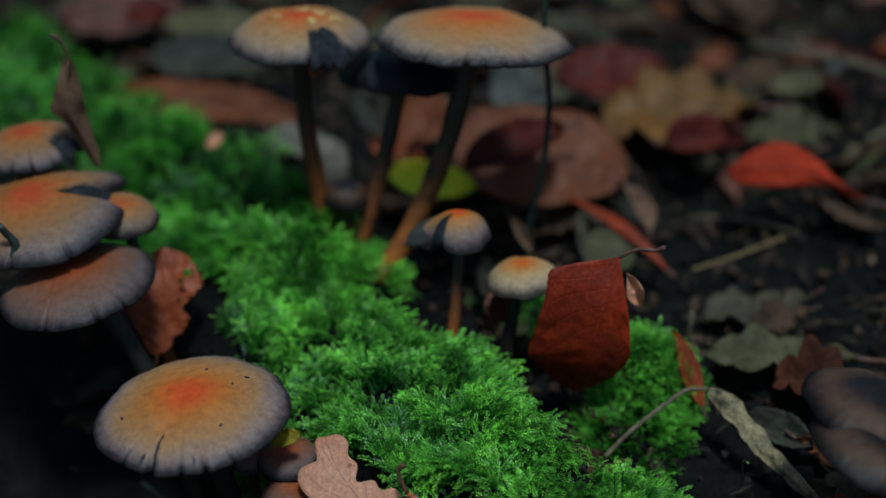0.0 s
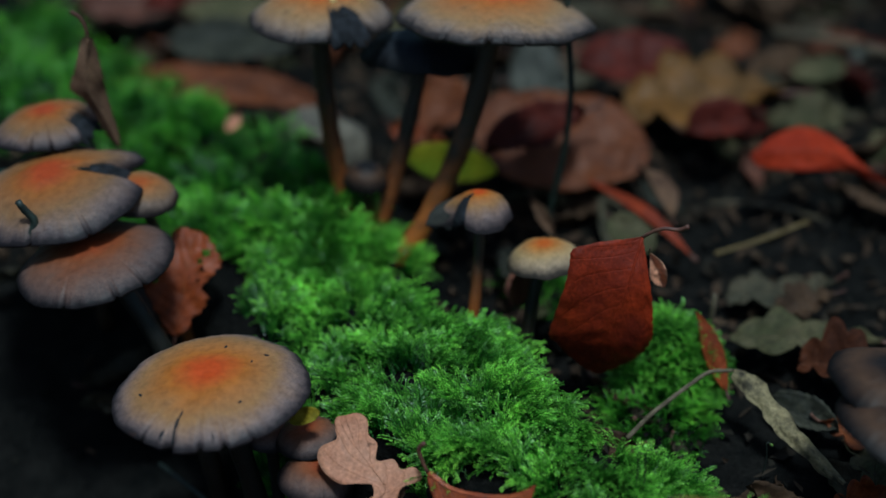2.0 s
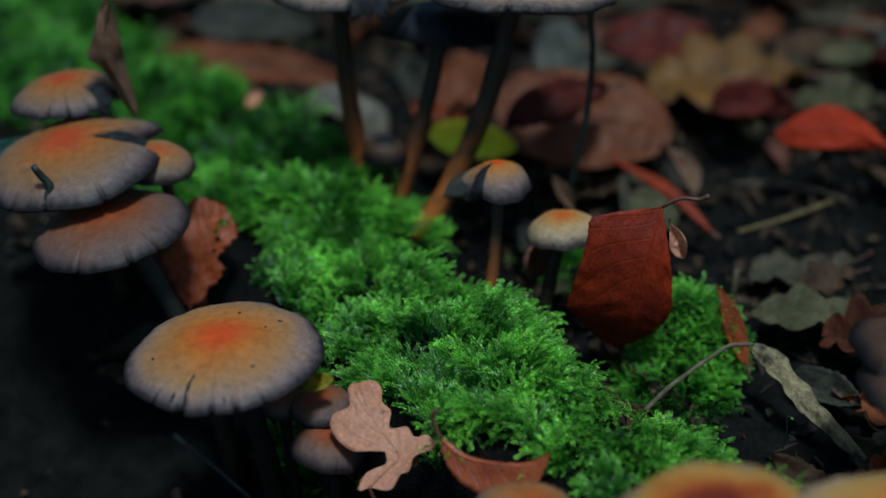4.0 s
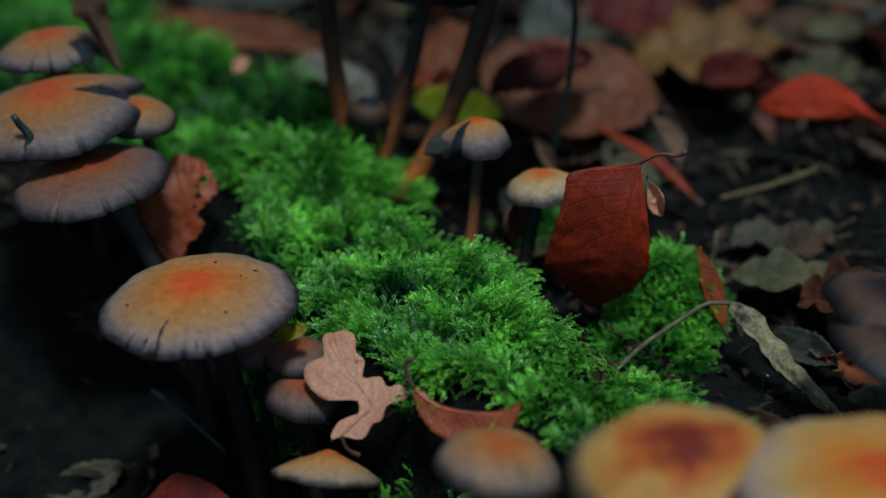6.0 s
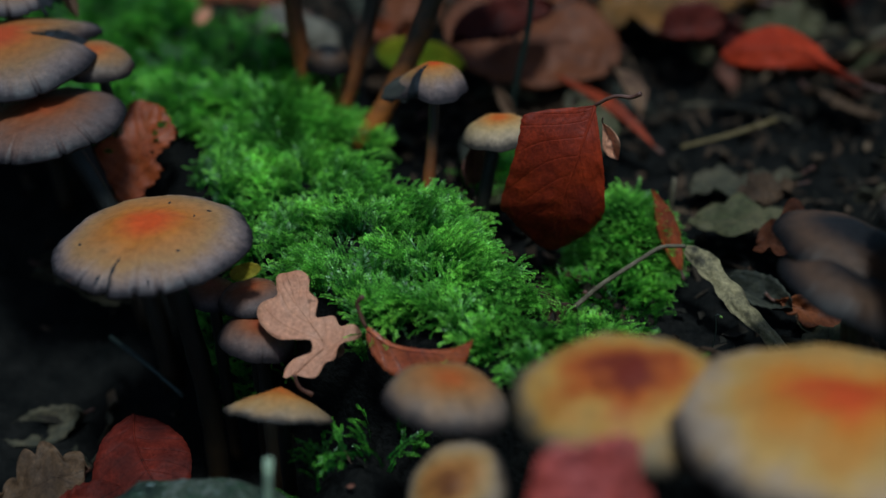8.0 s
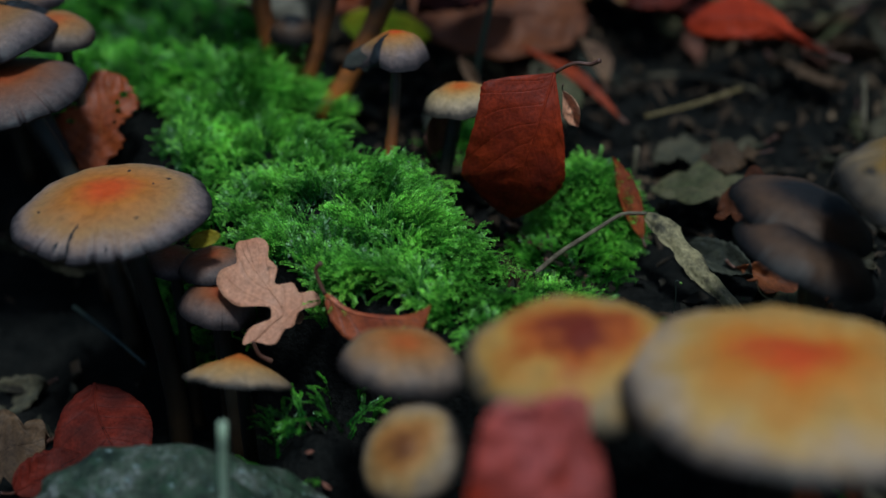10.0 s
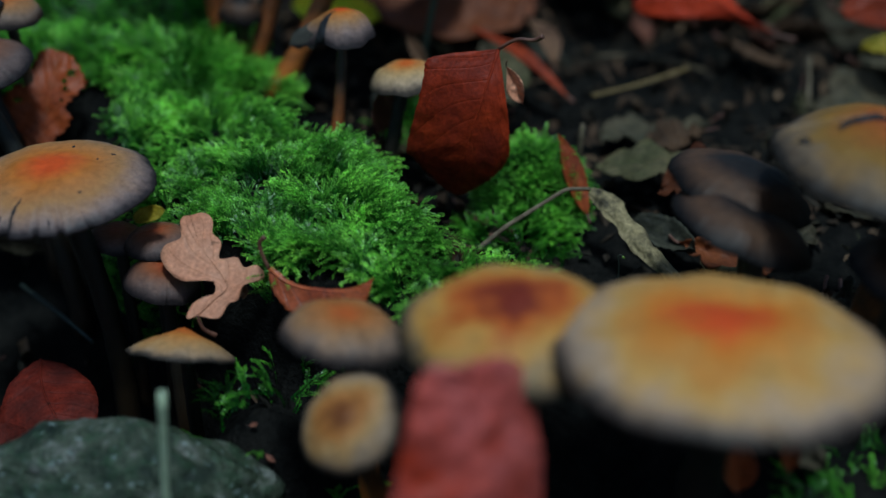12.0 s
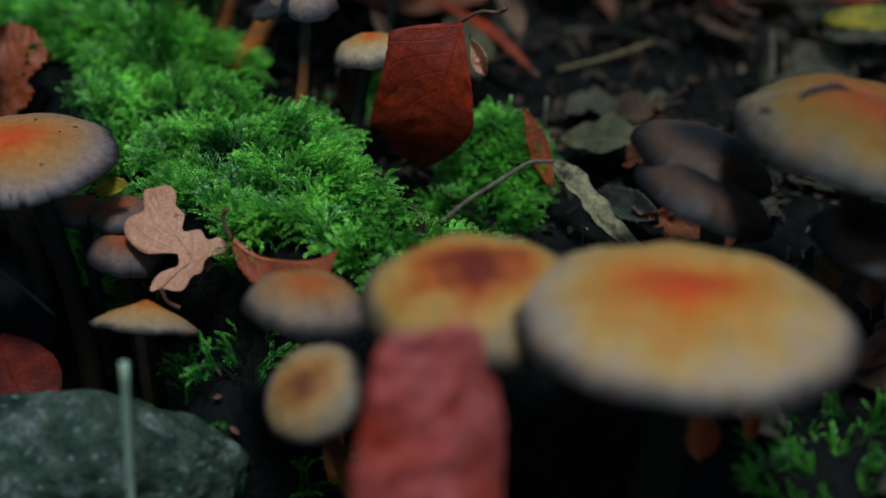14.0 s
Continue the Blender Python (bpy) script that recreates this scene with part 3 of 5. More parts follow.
            faces.append((a0 + k, b0 + k, b0 + k2, a0 + k2))
    # rolled rim, then the flesh back to the middle
    base = 1 + (rings - 1) * segs
    under = [False] * len(faces)
    for f, dz in ((1.004, 0.022), (0.985, 0.055), (0.90, 0.040), (0.15, 0.02)):
        start = len(verts)
        for k, a in enumerate(angles):
            fr = f * edge[k]
            verts.append((R * fr * math.cos(a), R * fr * math.sin(a), top(min(1, f), a) - R * dz))
            rad.append(1.0)
        for k in range(segs):
            k2 = (k + 1) % segs
            if not gone(k, 1.0):
                faces.append((base + k, start + k, start + k2, base + k2))
                under.append(f < 1)
        base = start
    faces.append(tuple(base + k for k in range(segs))[::-1])
    me = make_mesh("cap", verts, faces, rad=rad)
    me.materials.append(mat)
    me.materials.append(GILL)
    under.append(True)
    me.polygons.foreach_set("material_index", np.array(under, dtype=np.int32))
    return me, top, edge


def gill_mesh(R, top, edge, count=64):
    verts, faces = [], []
    for k in range(count):
        a = 2 * math.pi * (k + 0.5) / count
        e = edge[int(a / (2 * math.pi) * len(edge)) % len(edge)]
        i = len(verts)
        for f, dz in ((0.16, 0.02), (0.94 * e, 0.04), (0.80 * e, 0.15), (0.22, 0.20)):
            verts.append((R * f * math.cos(a), R * f * math.sin(a), top(min(f, 1), a) - R * dz))
        faces.append((i, i + 1, i + 2, i + 3))
    return make_mesh("gill_layer", verts, faces, smooth=False)


def torn_mesh(R, top, edge, deg, half, seed):
    """Ragged dark flesh hanging in the gap of a torn rim."""
    verts, faces = [], []
    n, m = 22, 6
    for i in range(n + 1):
        a = radians(deg - half * 0.9 + 1.8 * half * i / n)
        rag = 0.92 + 0.12 * noise.noise(Vector((i * 0.9, seed, 0.5)))
        for j in range(m + 1):
            f = 0.45 + (rag - 0.45) * j / m
            dz = 0.045 + 0.13 * (j / m) ** 2 + 0.05 * noise.noise(Vector((i * 0.6, j * 0.9, seed)))
            verts.append((R * f * math.cos(a), R * f * math.sin(a), top(f, a) - R * dz))
    top_n = len(verts)
    verts += [(x, y, z - R * 0.04) for x, y, z in verts]
    w = m + 1
    for i in range(n):
        for j in range(m):
            a = i * w + j
            faces.append((a, a + w, a + w + 1, a + 1))
            faces.append((top_n + a, top_n + a + 1, top_n + a + w + 1, top_n + a + w))
        a = i * w + m
        faces.append((a, a + w, top_n + a + w, top_n + a))
    return make_mesh("torn_flesh", verts, faces)


def mushroom(label, centre, R, H, base, r, mat, kind="flat", seed=1, tilt=(0, 0), spin=0, cracks=(), bites=(), bend=(0, 0, 0), wave=0.03, droop=0.0,
             stem=None, group="mushroom cluster", swell=1.15):
    base, centre = Vector(base), Vector(centre)
    thing = tagged(new("mushroom"), label, "mushroom", group)
    thing.location = base
    lift = Matrix.Translation(centre - base) @ Euler((radians(tilt[0]), radians(tilt[1]), radians(spin)), "XYZ").to_matrix().to_4x4()
    me, top, edge = cap_shape(R, H, kind, seed, mat, cracks, bites, wave, droop)
    cap = part("cap", me, mat, thing, "", lift)
    part("gill_layer", gill_mesh(R, top, edge), GILL, cap, "dark grey-brown gills")
    for deg, half, depth in bites:
        if 0 < depth < 0.6:
            part("torn_flesh", torn_mesh(R, top, edge, deg, half, seed), TORN, cap, "dark torn flesh at the rim")
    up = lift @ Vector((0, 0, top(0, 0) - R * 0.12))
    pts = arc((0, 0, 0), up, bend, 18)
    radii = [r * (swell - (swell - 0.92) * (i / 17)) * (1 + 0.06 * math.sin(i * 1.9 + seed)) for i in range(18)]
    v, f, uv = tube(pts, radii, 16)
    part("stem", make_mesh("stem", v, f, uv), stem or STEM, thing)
    return thing


def on_cap(thing, x, y, up=0.0):
    """The cap, and a point and normal on its skin above (x, y), in the cap's own space."""
    cap = [c for c in thing.children if c.name.startswith("cap")][0]
    hit, p, n, _ = cap.ray_cast(Vector((x, y, 0.05)), Vector((0, 0, -1)))
    return cap, p + n * up, n


def flake(thing, x, y, size, seed):
    """A curl of peeled skin lying on a cap."""
    rnd = random.Random(seed)
    verts, faces = [], []
    n = 14
    cap, p, nrm = on_cap(thing, x, y, 0.0004)
    verts.append(p + nrm * 0.0002)
    for k in range(n):
        a = 2 * math.pi * k / n
        r = size * rnd.uniform(0.45, 1.1)
        _, q, _ = on_cap(thing, x + r * math.cos(a), y + 0.7 * r * math.sin(a), rnd.uniform(0.0002, 0.0008))
        verts.append(q)
        faces.append((0, 1 + k, 1 + (k + 1) % n))
    low = len(verts)
    verts += [v - nrm * 0.00025 for v in verts[:low]]
    faces += [(low, low + 1 + (k + 1) % n, low + 1 + k) for k in range(n)]
    faces += [(1 + k, low + 1 + k, low + 1 + (k + 1) % n, 1 + (k + 1) % n) for k in range(n)]
    part("peeled_skin", make_mesh("peeled_skin", verts, faces), FLAKE, cap, "cream flake of peeled skin")


def speck(thing, x, y, size, seed):
    """A crumb of soil lying on a cap."""
    rnd = random.Random(seed)
    cap, p, n = on_cap(thing, x, y)
    p = thing.location + cap.matrix_basis @ p
    bm = bmesh.new()
    bmesh.ops.create_icosphere(bm, subdivisions=1, radius=size)
    for v in bm.verts:
        v.co = Vector((v.co.x * 1.6, v.co.y, v.co.z * 0.5)) * rnd.uniform(0.7, 1.2)
    me = bpy.data.meshes.new("soil_crumb")
    bm.to_mesh(me)
    bm.free()
    tagged(part("soil_crumb", me, TORN, m=Matrix.Translation(p) @ pose(0, 0, 0, 0, 0, rnd.uniform(0, 180))), "tiny dark crumb lying on a mushroom cap", "crumb", "crumbs on caps")


def crease(thing, a, b, arch, wide, proud=1.0, name="torn_fold", label="dark torn fold in the skin"):
    """A torn fold or a crack that runs over a cap from a to b."""
    verts, faces = [], []
    n = 26
    d = Vector((b[0] - a[0], b[1] - a[1])).normalized()
    if d.x < 0:
        d = -d
    for i in range(n + 1):
        t = i / n
        w = wide * math.sin(math.pi * (0.06 + 0.88 * t)) * (0.75 + 0.5 * noise.noise(Vector((t * 9, 1.5, 0))))
        bow = arch * math.sin(math.pi * t) + 0.0008 * proud * noise.noise(Vector((t * 6, 4.5, 0)))
        x, y = a[0] + (b[0] - a[0]) * t - d.y * bow, a[1] + (b[1] - a[1]) * t + d.x * bow
        for off, up in ((-w, -0.0002), (-0.3 * w, 0.0006), (0.5 * w, 0.0016), (w, -0.0002)):
            cap, p, _ = on_cap(thing, x - d.y * off, y + d.x * off, max(up * proud, -0.0001))
            verts.append(p)
    for i in range(n):
        for k in range(3):
            faces.append((4 * i + k, 4 * i + k + 1, 4 * i + k + 5, 4 * i + k + 4))
    part(name, make_mesh(name, verts, faces), TORN, cap, label)


LEFT = "mushrooms on the dark side of the log"
FAR = "tall mushrooms behind the log"
NEAR = "large mushrooms in front of the log"
SIDE = "dark mushrooms beside the dry blade"

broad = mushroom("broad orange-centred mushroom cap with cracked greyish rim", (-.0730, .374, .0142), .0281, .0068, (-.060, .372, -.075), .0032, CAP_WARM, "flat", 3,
         (-1, -4), 0, [(250, .12), (247, .07), (268, .07), (283, .09), (231, .05), (300, .04)], (), (.004, 0, 0), .025, group=LEFT, stem=STEM_SHADED)
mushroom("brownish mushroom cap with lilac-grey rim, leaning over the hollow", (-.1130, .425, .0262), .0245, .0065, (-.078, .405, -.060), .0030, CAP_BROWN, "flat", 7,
         (-1, -8), 0, [(295, .07), (318, .10), (255, .04)], (), (.006, 0, .004), .03, group=LEFT, stem=STEM_SHADED)
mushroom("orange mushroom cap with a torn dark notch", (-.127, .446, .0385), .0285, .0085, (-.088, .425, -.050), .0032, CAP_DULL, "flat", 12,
         (1, -8), 0, [(262, .06), (300, .05), (236, .05)], [(13, 17, .36), (42, 16, -.14)], (.006, 0, .004), .03, group=LEFT, stem=STEM_SHADED)
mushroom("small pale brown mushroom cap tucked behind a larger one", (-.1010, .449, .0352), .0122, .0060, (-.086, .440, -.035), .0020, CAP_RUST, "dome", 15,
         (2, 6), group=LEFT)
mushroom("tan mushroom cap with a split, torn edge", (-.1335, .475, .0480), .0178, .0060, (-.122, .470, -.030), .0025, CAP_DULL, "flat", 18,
         (-3, -4), 0, [(240, .12), (262, .14), (285, .16), (310, .10)], [(345, 26, .25)], group=LEFT, stem=STEM_SHADED)

tan = mushroom("tall mushroom with tan cap, flaking skin and a torn edge", (-.0425, .497, .0760), .0243, .0082, (-.0350, .490, .002), .0031, CAP_FAWN, "flat", 22,
         (-6, 2), 0, [(215, .05), (250, .04)], [(300, 24, .26)], (-.003, 0, 0), .03, group=FAR, stem=STEM_MID)
mushroom("tall mushroom with shade-coloured cap under its neighbours", (-.0080, .497, .0600), .0215, .0090, (-.0275, .481, -.004), .0028, CAP_SHADED, "dome", 25,
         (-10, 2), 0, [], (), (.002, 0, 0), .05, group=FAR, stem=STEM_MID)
mushroom("tall mushroom with wide orange-centred tan cap and cracked rim", (.0152, .485, .0800), .0328, .0072, (-.0195, .468, -.006), .0039, CAP_FAWN, "flat", 29,
         (-10, 3), 0, [(262, .13), (272, .05), (284, .06), (300, .05), (236, .04)], (), (.005, 0, -.004), .03, group=FAR, swell=0.92)
mushroom("small brown mushroom bud in the moss", (-.0291, .485, .0185), .0080, .0070, (-.029, .484, -.004), .0026, CAP_DARK_SHADED, "dome", 33, (0, 4), group=FAR)
mushroom("small curled mushroom with orange and lilac-grey cap", (.0085, .436, .0330), .0100, .0085, (.0045, .424, -.004), .0017, CAP_WARM, "dome", 37,
         (-12, -6), 0, [], [(204, 32, .58), (150, 26, -.95)], (.001, 0, 0), .05, droop=.25, group=FAR, stem=STEM_MID)
mushroom("small pale mushroom with orange top behind a red leaf", (.0285, .430, .0185), .0122, .0075, (.0195, .420, -.022), .0022, CAP_PALE, "dome", 41,
         (-10, -4), group=FAR, stem=STEM_SHADED)

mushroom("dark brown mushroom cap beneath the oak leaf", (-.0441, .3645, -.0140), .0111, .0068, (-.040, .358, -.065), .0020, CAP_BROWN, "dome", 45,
         (-2, 12), 0, [(285, .06)], group=LEFT, stem=STEM_SHADED)
mushroom("small brown mushroom cap beside the oak leaf", (-.0461, .3755, -.0067), .0101, .0050, (-.044, .370, -.060), .0018, CAP_BROWN, "dome", 48, (-4, -6), group=LEFT, stem=STEM_SHADED)
mushroom("small brown mushroom cap in shade", (-.0590, .3815, -.0093), .0093, .0045, (-.054, .374, -.065), .0018, CAP_BROWN, "dome", 51, (-4, 8), group=LEFT, stem=STEM_SHADED)
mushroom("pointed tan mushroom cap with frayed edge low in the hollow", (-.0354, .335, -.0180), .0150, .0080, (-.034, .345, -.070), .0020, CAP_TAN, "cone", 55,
         (-31, 8), 0, [(200, .07), (236, .06), (255, .05), (285, .07), (310, .06)], (), (0, 0, 0), .05, group=LEFT, stem=STEM_SHADED)

mushroom("brown-orange mushroom cap with grey rim", (.0109, .310, .0045), .0165, .0085, (.018, .308, -.050), .0028, CAP_RUST, "dome", 61, (-10, 9), group=NEAR)
mushroom("small ochre mushroom cap, tipped on its side", (.0133, .283, -.0012), .0138, .0055, (.024, .292, -.045), .0025, CAP_BUFF, "flat", 64, (24, -26), group=NEAR)
mushroom("large ochre mushroom cap with burnt red centre", (.0526, .278, .0305), .0265, .0085, (.050, .282, -.045), .0042, CAP_BURNT, "flat", 67,
         (0, 2), 0, [], (), (.002, 0, 0), .05, droop=.06, group=NEAR)
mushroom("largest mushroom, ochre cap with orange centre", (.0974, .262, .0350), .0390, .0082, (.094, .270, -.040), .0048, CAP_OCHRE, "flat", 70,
         (-8, 2), 0, [(214, .08), (275, .05)], (), (.002, 0, 0), .018, group=NEAR, stem=STEM_SHADED)

folded = mushroom("ochre mushroom cap with a folded dark crease", (.1560, .328, .0430), .0372, .0110, (.142, .332, -.045), .0040, CAP_DUSK, "dish", 74,
         (-6, 10), 0, [(170, .1)], (), (.004, 0, 0), .06, group=SIDE)
# dark centres of these caps stand for the folded cap's shadow
mushroom("dark brown mushroom cap with streaked skin", (.1190, .349, .0262), .0212, .0075, (.126, .344, -.040), .0028, CAP_DARK_SHADED, "flat", 78, (-4, 17), wave=.05, group=SIDE)
mushroom("dark brown mushroom cap with fine radial streaks", (.1165, .334, .0228), .0198, .0080, (.126, .324, -.040), .0030, CAP_DARK_SHADED, "flat", 81, (-6, 20), wave=.05, group=SIDE)
mushroom("dark grey-brown mushroom cap under a larger one", (.1560, .311, .0240), .0165, .0050, (.145, .318, -.040), .0026, CAP_DARK_SHADED, "flat", 84, (4, 4), group=SIDE)
bpy.context.view_layer.update()
for x, y, r, k in ((.001, .004, .0042, 1), (.007, .001, .0035, 2), (-.008, -.001, .0026, 3), (.012, -.003, .003, 4), (.004, -.006, .002, 5)):
    flake(tan, x, y, r, k)
for k, (x, y, r) in enumerate(((.010, -.014, .0005), (-.019, -.006, .0006), (.004, .012, .0005), (.016, .008, .0006), (-.006, -.017, .0005), (.012, .005, .0004))):
    speck(broad, x, y, r, k)
for deg, lo, hi, wide in ((250, .60, .93, .0006), (243, .84, .94, .0009), (276, .84, .93, .0004)):
    c, d = math.cos(radians(deg)) * .0281, math.sin(radians(deg)) * .0281
    crease(broad, (lo * c, lo * d), (hi * c, hi * d), .0003, wide, .12, "crack", "thin dark crack in the rim")
speck(folded, -.030, -.004, .0017, 9)
crease(folded, (-.0215, -.0015), (.008, .0055), .0022, .0009)



# ---------------- leaves ----------------
def half_width(kind, u, v_sign, seed):
    if kind == "beech":
        w = (max(0.0, u) ** 0.55) * (max(0.0, 1 - u) ** 0.62) * 1.5
        w *= 1 + 0.03 * math.sin(u * 50 + v_sign)
    elif kind == "oak":
        w = 0.16 * min(1, u * 6) * min(1, (1 - u) * 8)
        for c, h, r in ((0.20, 0.40, 0.10), (0.43, 0.86, 0.15), (0.66, 1.0, 0.15), (0.86, 0.60, 0.14)):
            d = (u - c - 0.035 * v_sign - 0.02 * math.sin(seed * 1.7 + c * 9)) / r
            if abs(d) < 1:
                w = max(w, h * (1 + 0.12 * math.sin(seed + 5 * c + v_sign)) * (1 - d * d) ** 0.5)
    elif kind == "oval":
        w = max(0.0, 1 - abs(2 * u - 1) ** 2.2) ** 0.55 * (1 + 0.02 * math.sin(u * 41 + v_sign * 2))
    else:  # lance: narrow and pointed
        w = math.sin(math.pi * min(1, max(0, u))) ** 0.8
    return max(w, 0.0)


def leaf_form(kind, L, W, seed, fold, curl, cup, rough, twist):
    """The blade's surface: (u, v) with v from -1 to 1, as a point; x along, y across, z up."""
    rnd = random.Random(seed)
    off = rnd.uniform(0, 50)
    ribs = 9 if kind != "oak" else 6

    def form(u, v):
        w = half_width(kind, u, 1 if v > 0 else -1, seed) * W / 2
        y = v * w
        f = radians(fold)
        z = abs(y) * math.sin(f) + cup * W * (v * v) * 0.3
        y = y * math.cos(f)
        z += rough * W * (0.10 * noise.noise(Vector((u * 2.5, v * 1.2, off))) + 0.04 * noise.noise(Vector((u * 8, v * 3, off))))
        z += rough * W * 0.012 * math.sin(2 * math.pi * (u * ribs - abs(v) * 0.5 * ribs * 0.55)) * min(1, abs(v) * 3)
        a = radians(twist) * (u - 0.5)
        y, z = y * math.cos(a) - z * math.sin(a), y * math.sin(a) + z * math.cos(a)
        if abs(curl) > 0.5:   # bend along the length
            c = radians(curl)
            r = L / c
            ang = c * (u - 0.5)
            x = L / 2 + (r - z) * math.sin(ang)
            z = r - (r - z) * math.cos(ang)
        else:
            x = u * L
        return Vector((x, y, z))

    return form


def leaf_meshes(kind, L, W, seed, fold, curl, cup, rough, twist, stalk, hook):
    form = leaf_form(kind, L, W, seed, fold, curl, cup, rough, twist)
    nu, nv = (76, 12) if kind == "oak" else (30, 12)
    thick = 0.00022
    verts, faces, uv = [], [], []
    for side in (0, 1):
        for i in range(nu + 1):
            u = i / nu
            for j in range(nv + 1):
                v = 2 * j / nv - 1
                p = form(u, v)
                verts.append(p - Vector((0, 0, thick * side)))
                uv.append((u, j / nv))
    w = nv + 1
    lay = (nu + 1) * w
    for i in range(nu):
        for j in range(nv):
            a = i * w + j
            faces.append((a, a + w, a + w + 1, a + 1))
            faces.append((lay + a, lay + a + 1, lay + a + w + 1, lay + a + w))
    for i in range(nu):
        a, b = i * w, i * w + nv
        faces.append((a, lay + a, lay + a + w, a + w))
        faces.append((b, b + w, lay + b + w, lay + b))
    blade = make_mesh("blade", verts, faces, uv)
    n = 16
    pts = [form(0.01 + 0.93 * i / (n - 1), 0.0) - Vector((0, 0, 0.0001)) for i in range(n)]
    v, f, q = tube(pts, [0.00055 * (1 - 0.75 * i / (n - 1)) * min(1.6, L / 0.04) for i in range(n)], 6)
    rib = make_mesh("midrib", v, f, q)
    p0 = form(0.015, 0.0)
    d = (form(0.0, 0.0) - form(0.08, 0.0)).normalized()
    pts = [p0 + d * stalk * i / 9 + Vector((0, hook[0], hook[1])) * stalk * (i / 9) ** 2 for i in range(10)]
    v, f, q = tube(pts, [0.0006 * min(1.6, L / 0.04) * (1 + 0.3 * (i / 9) ** 3) for i in range(10)], 7)
    return blade, rib, make_mesh("stalk", v, f, q)


LEAF_STALK = plain_material("leaf_stalk", (0.06, 0.024, 0.016), (0.11, 0.048, 0.030), 300, 0.5, 0.35, 0.4, 0.0003)


def leaf(label, base, tip, width, mat, kind="beech", roll=0, fold=10, curl=12, cup=0.2, rough=1.0, twist=0, stalk=0.008, hook=(0.3, 0.3), seed=1, group="", face=None):
    """A leaf from its base to its tip in the world; roll turns it about that line, from lying face up."""
    base, tip = Vector(base), Vector(tip)
    L = (tip - base).length
    x = (tip - base).normalized()
    z = Vector(face) if face else Vector((0, 0, 1))
    y = z.cross(x).normalized()
    z = x.cross(y).normalized()
    m = Matrix((x, y, z)).transposed().to_4x4()
    m = Matrix.Translation(base) @ m @ pose(0, 0, 0, roll, 0, 0)
    thing = tagged(new({"beech": "beech_leaf", "oak": "oak_leaf"}.get(kind, "leaf")), label, "leaf", group)
    thing.matrix_basis = m
    a, b, c = leaf_meshes(kind, L, width, seed, fold, curl, cup, rough, twist, stalk, hook)
    blade = part("blade", a, mat, thing)
    part("midrib", b, mat, blade)
    part("stalk", c, LEAF_STALK, thing)
    return thing


def spline(knots, n):
    """n points along a smooth curve through knots."""
    p = [Vector(k) for k in knots]
    p = [2 * p[0] - p[1], *p, 2 * p[-1] - p[-2]]
    out = []
    for i in range(n):
        t = (len(p) - 3) * i / (n - 1)
        k = min(int(t), len(p) - 4)
        f = t - k
        a, b, c, d = p[k:k + 4]
        out.append(0.5 * (2 * b + (c - a) * f + (2 * a - 5 * b + 4 * c - d) * f * f + (3 * b - a - 3 * c + d) * f ** 3))
    return out


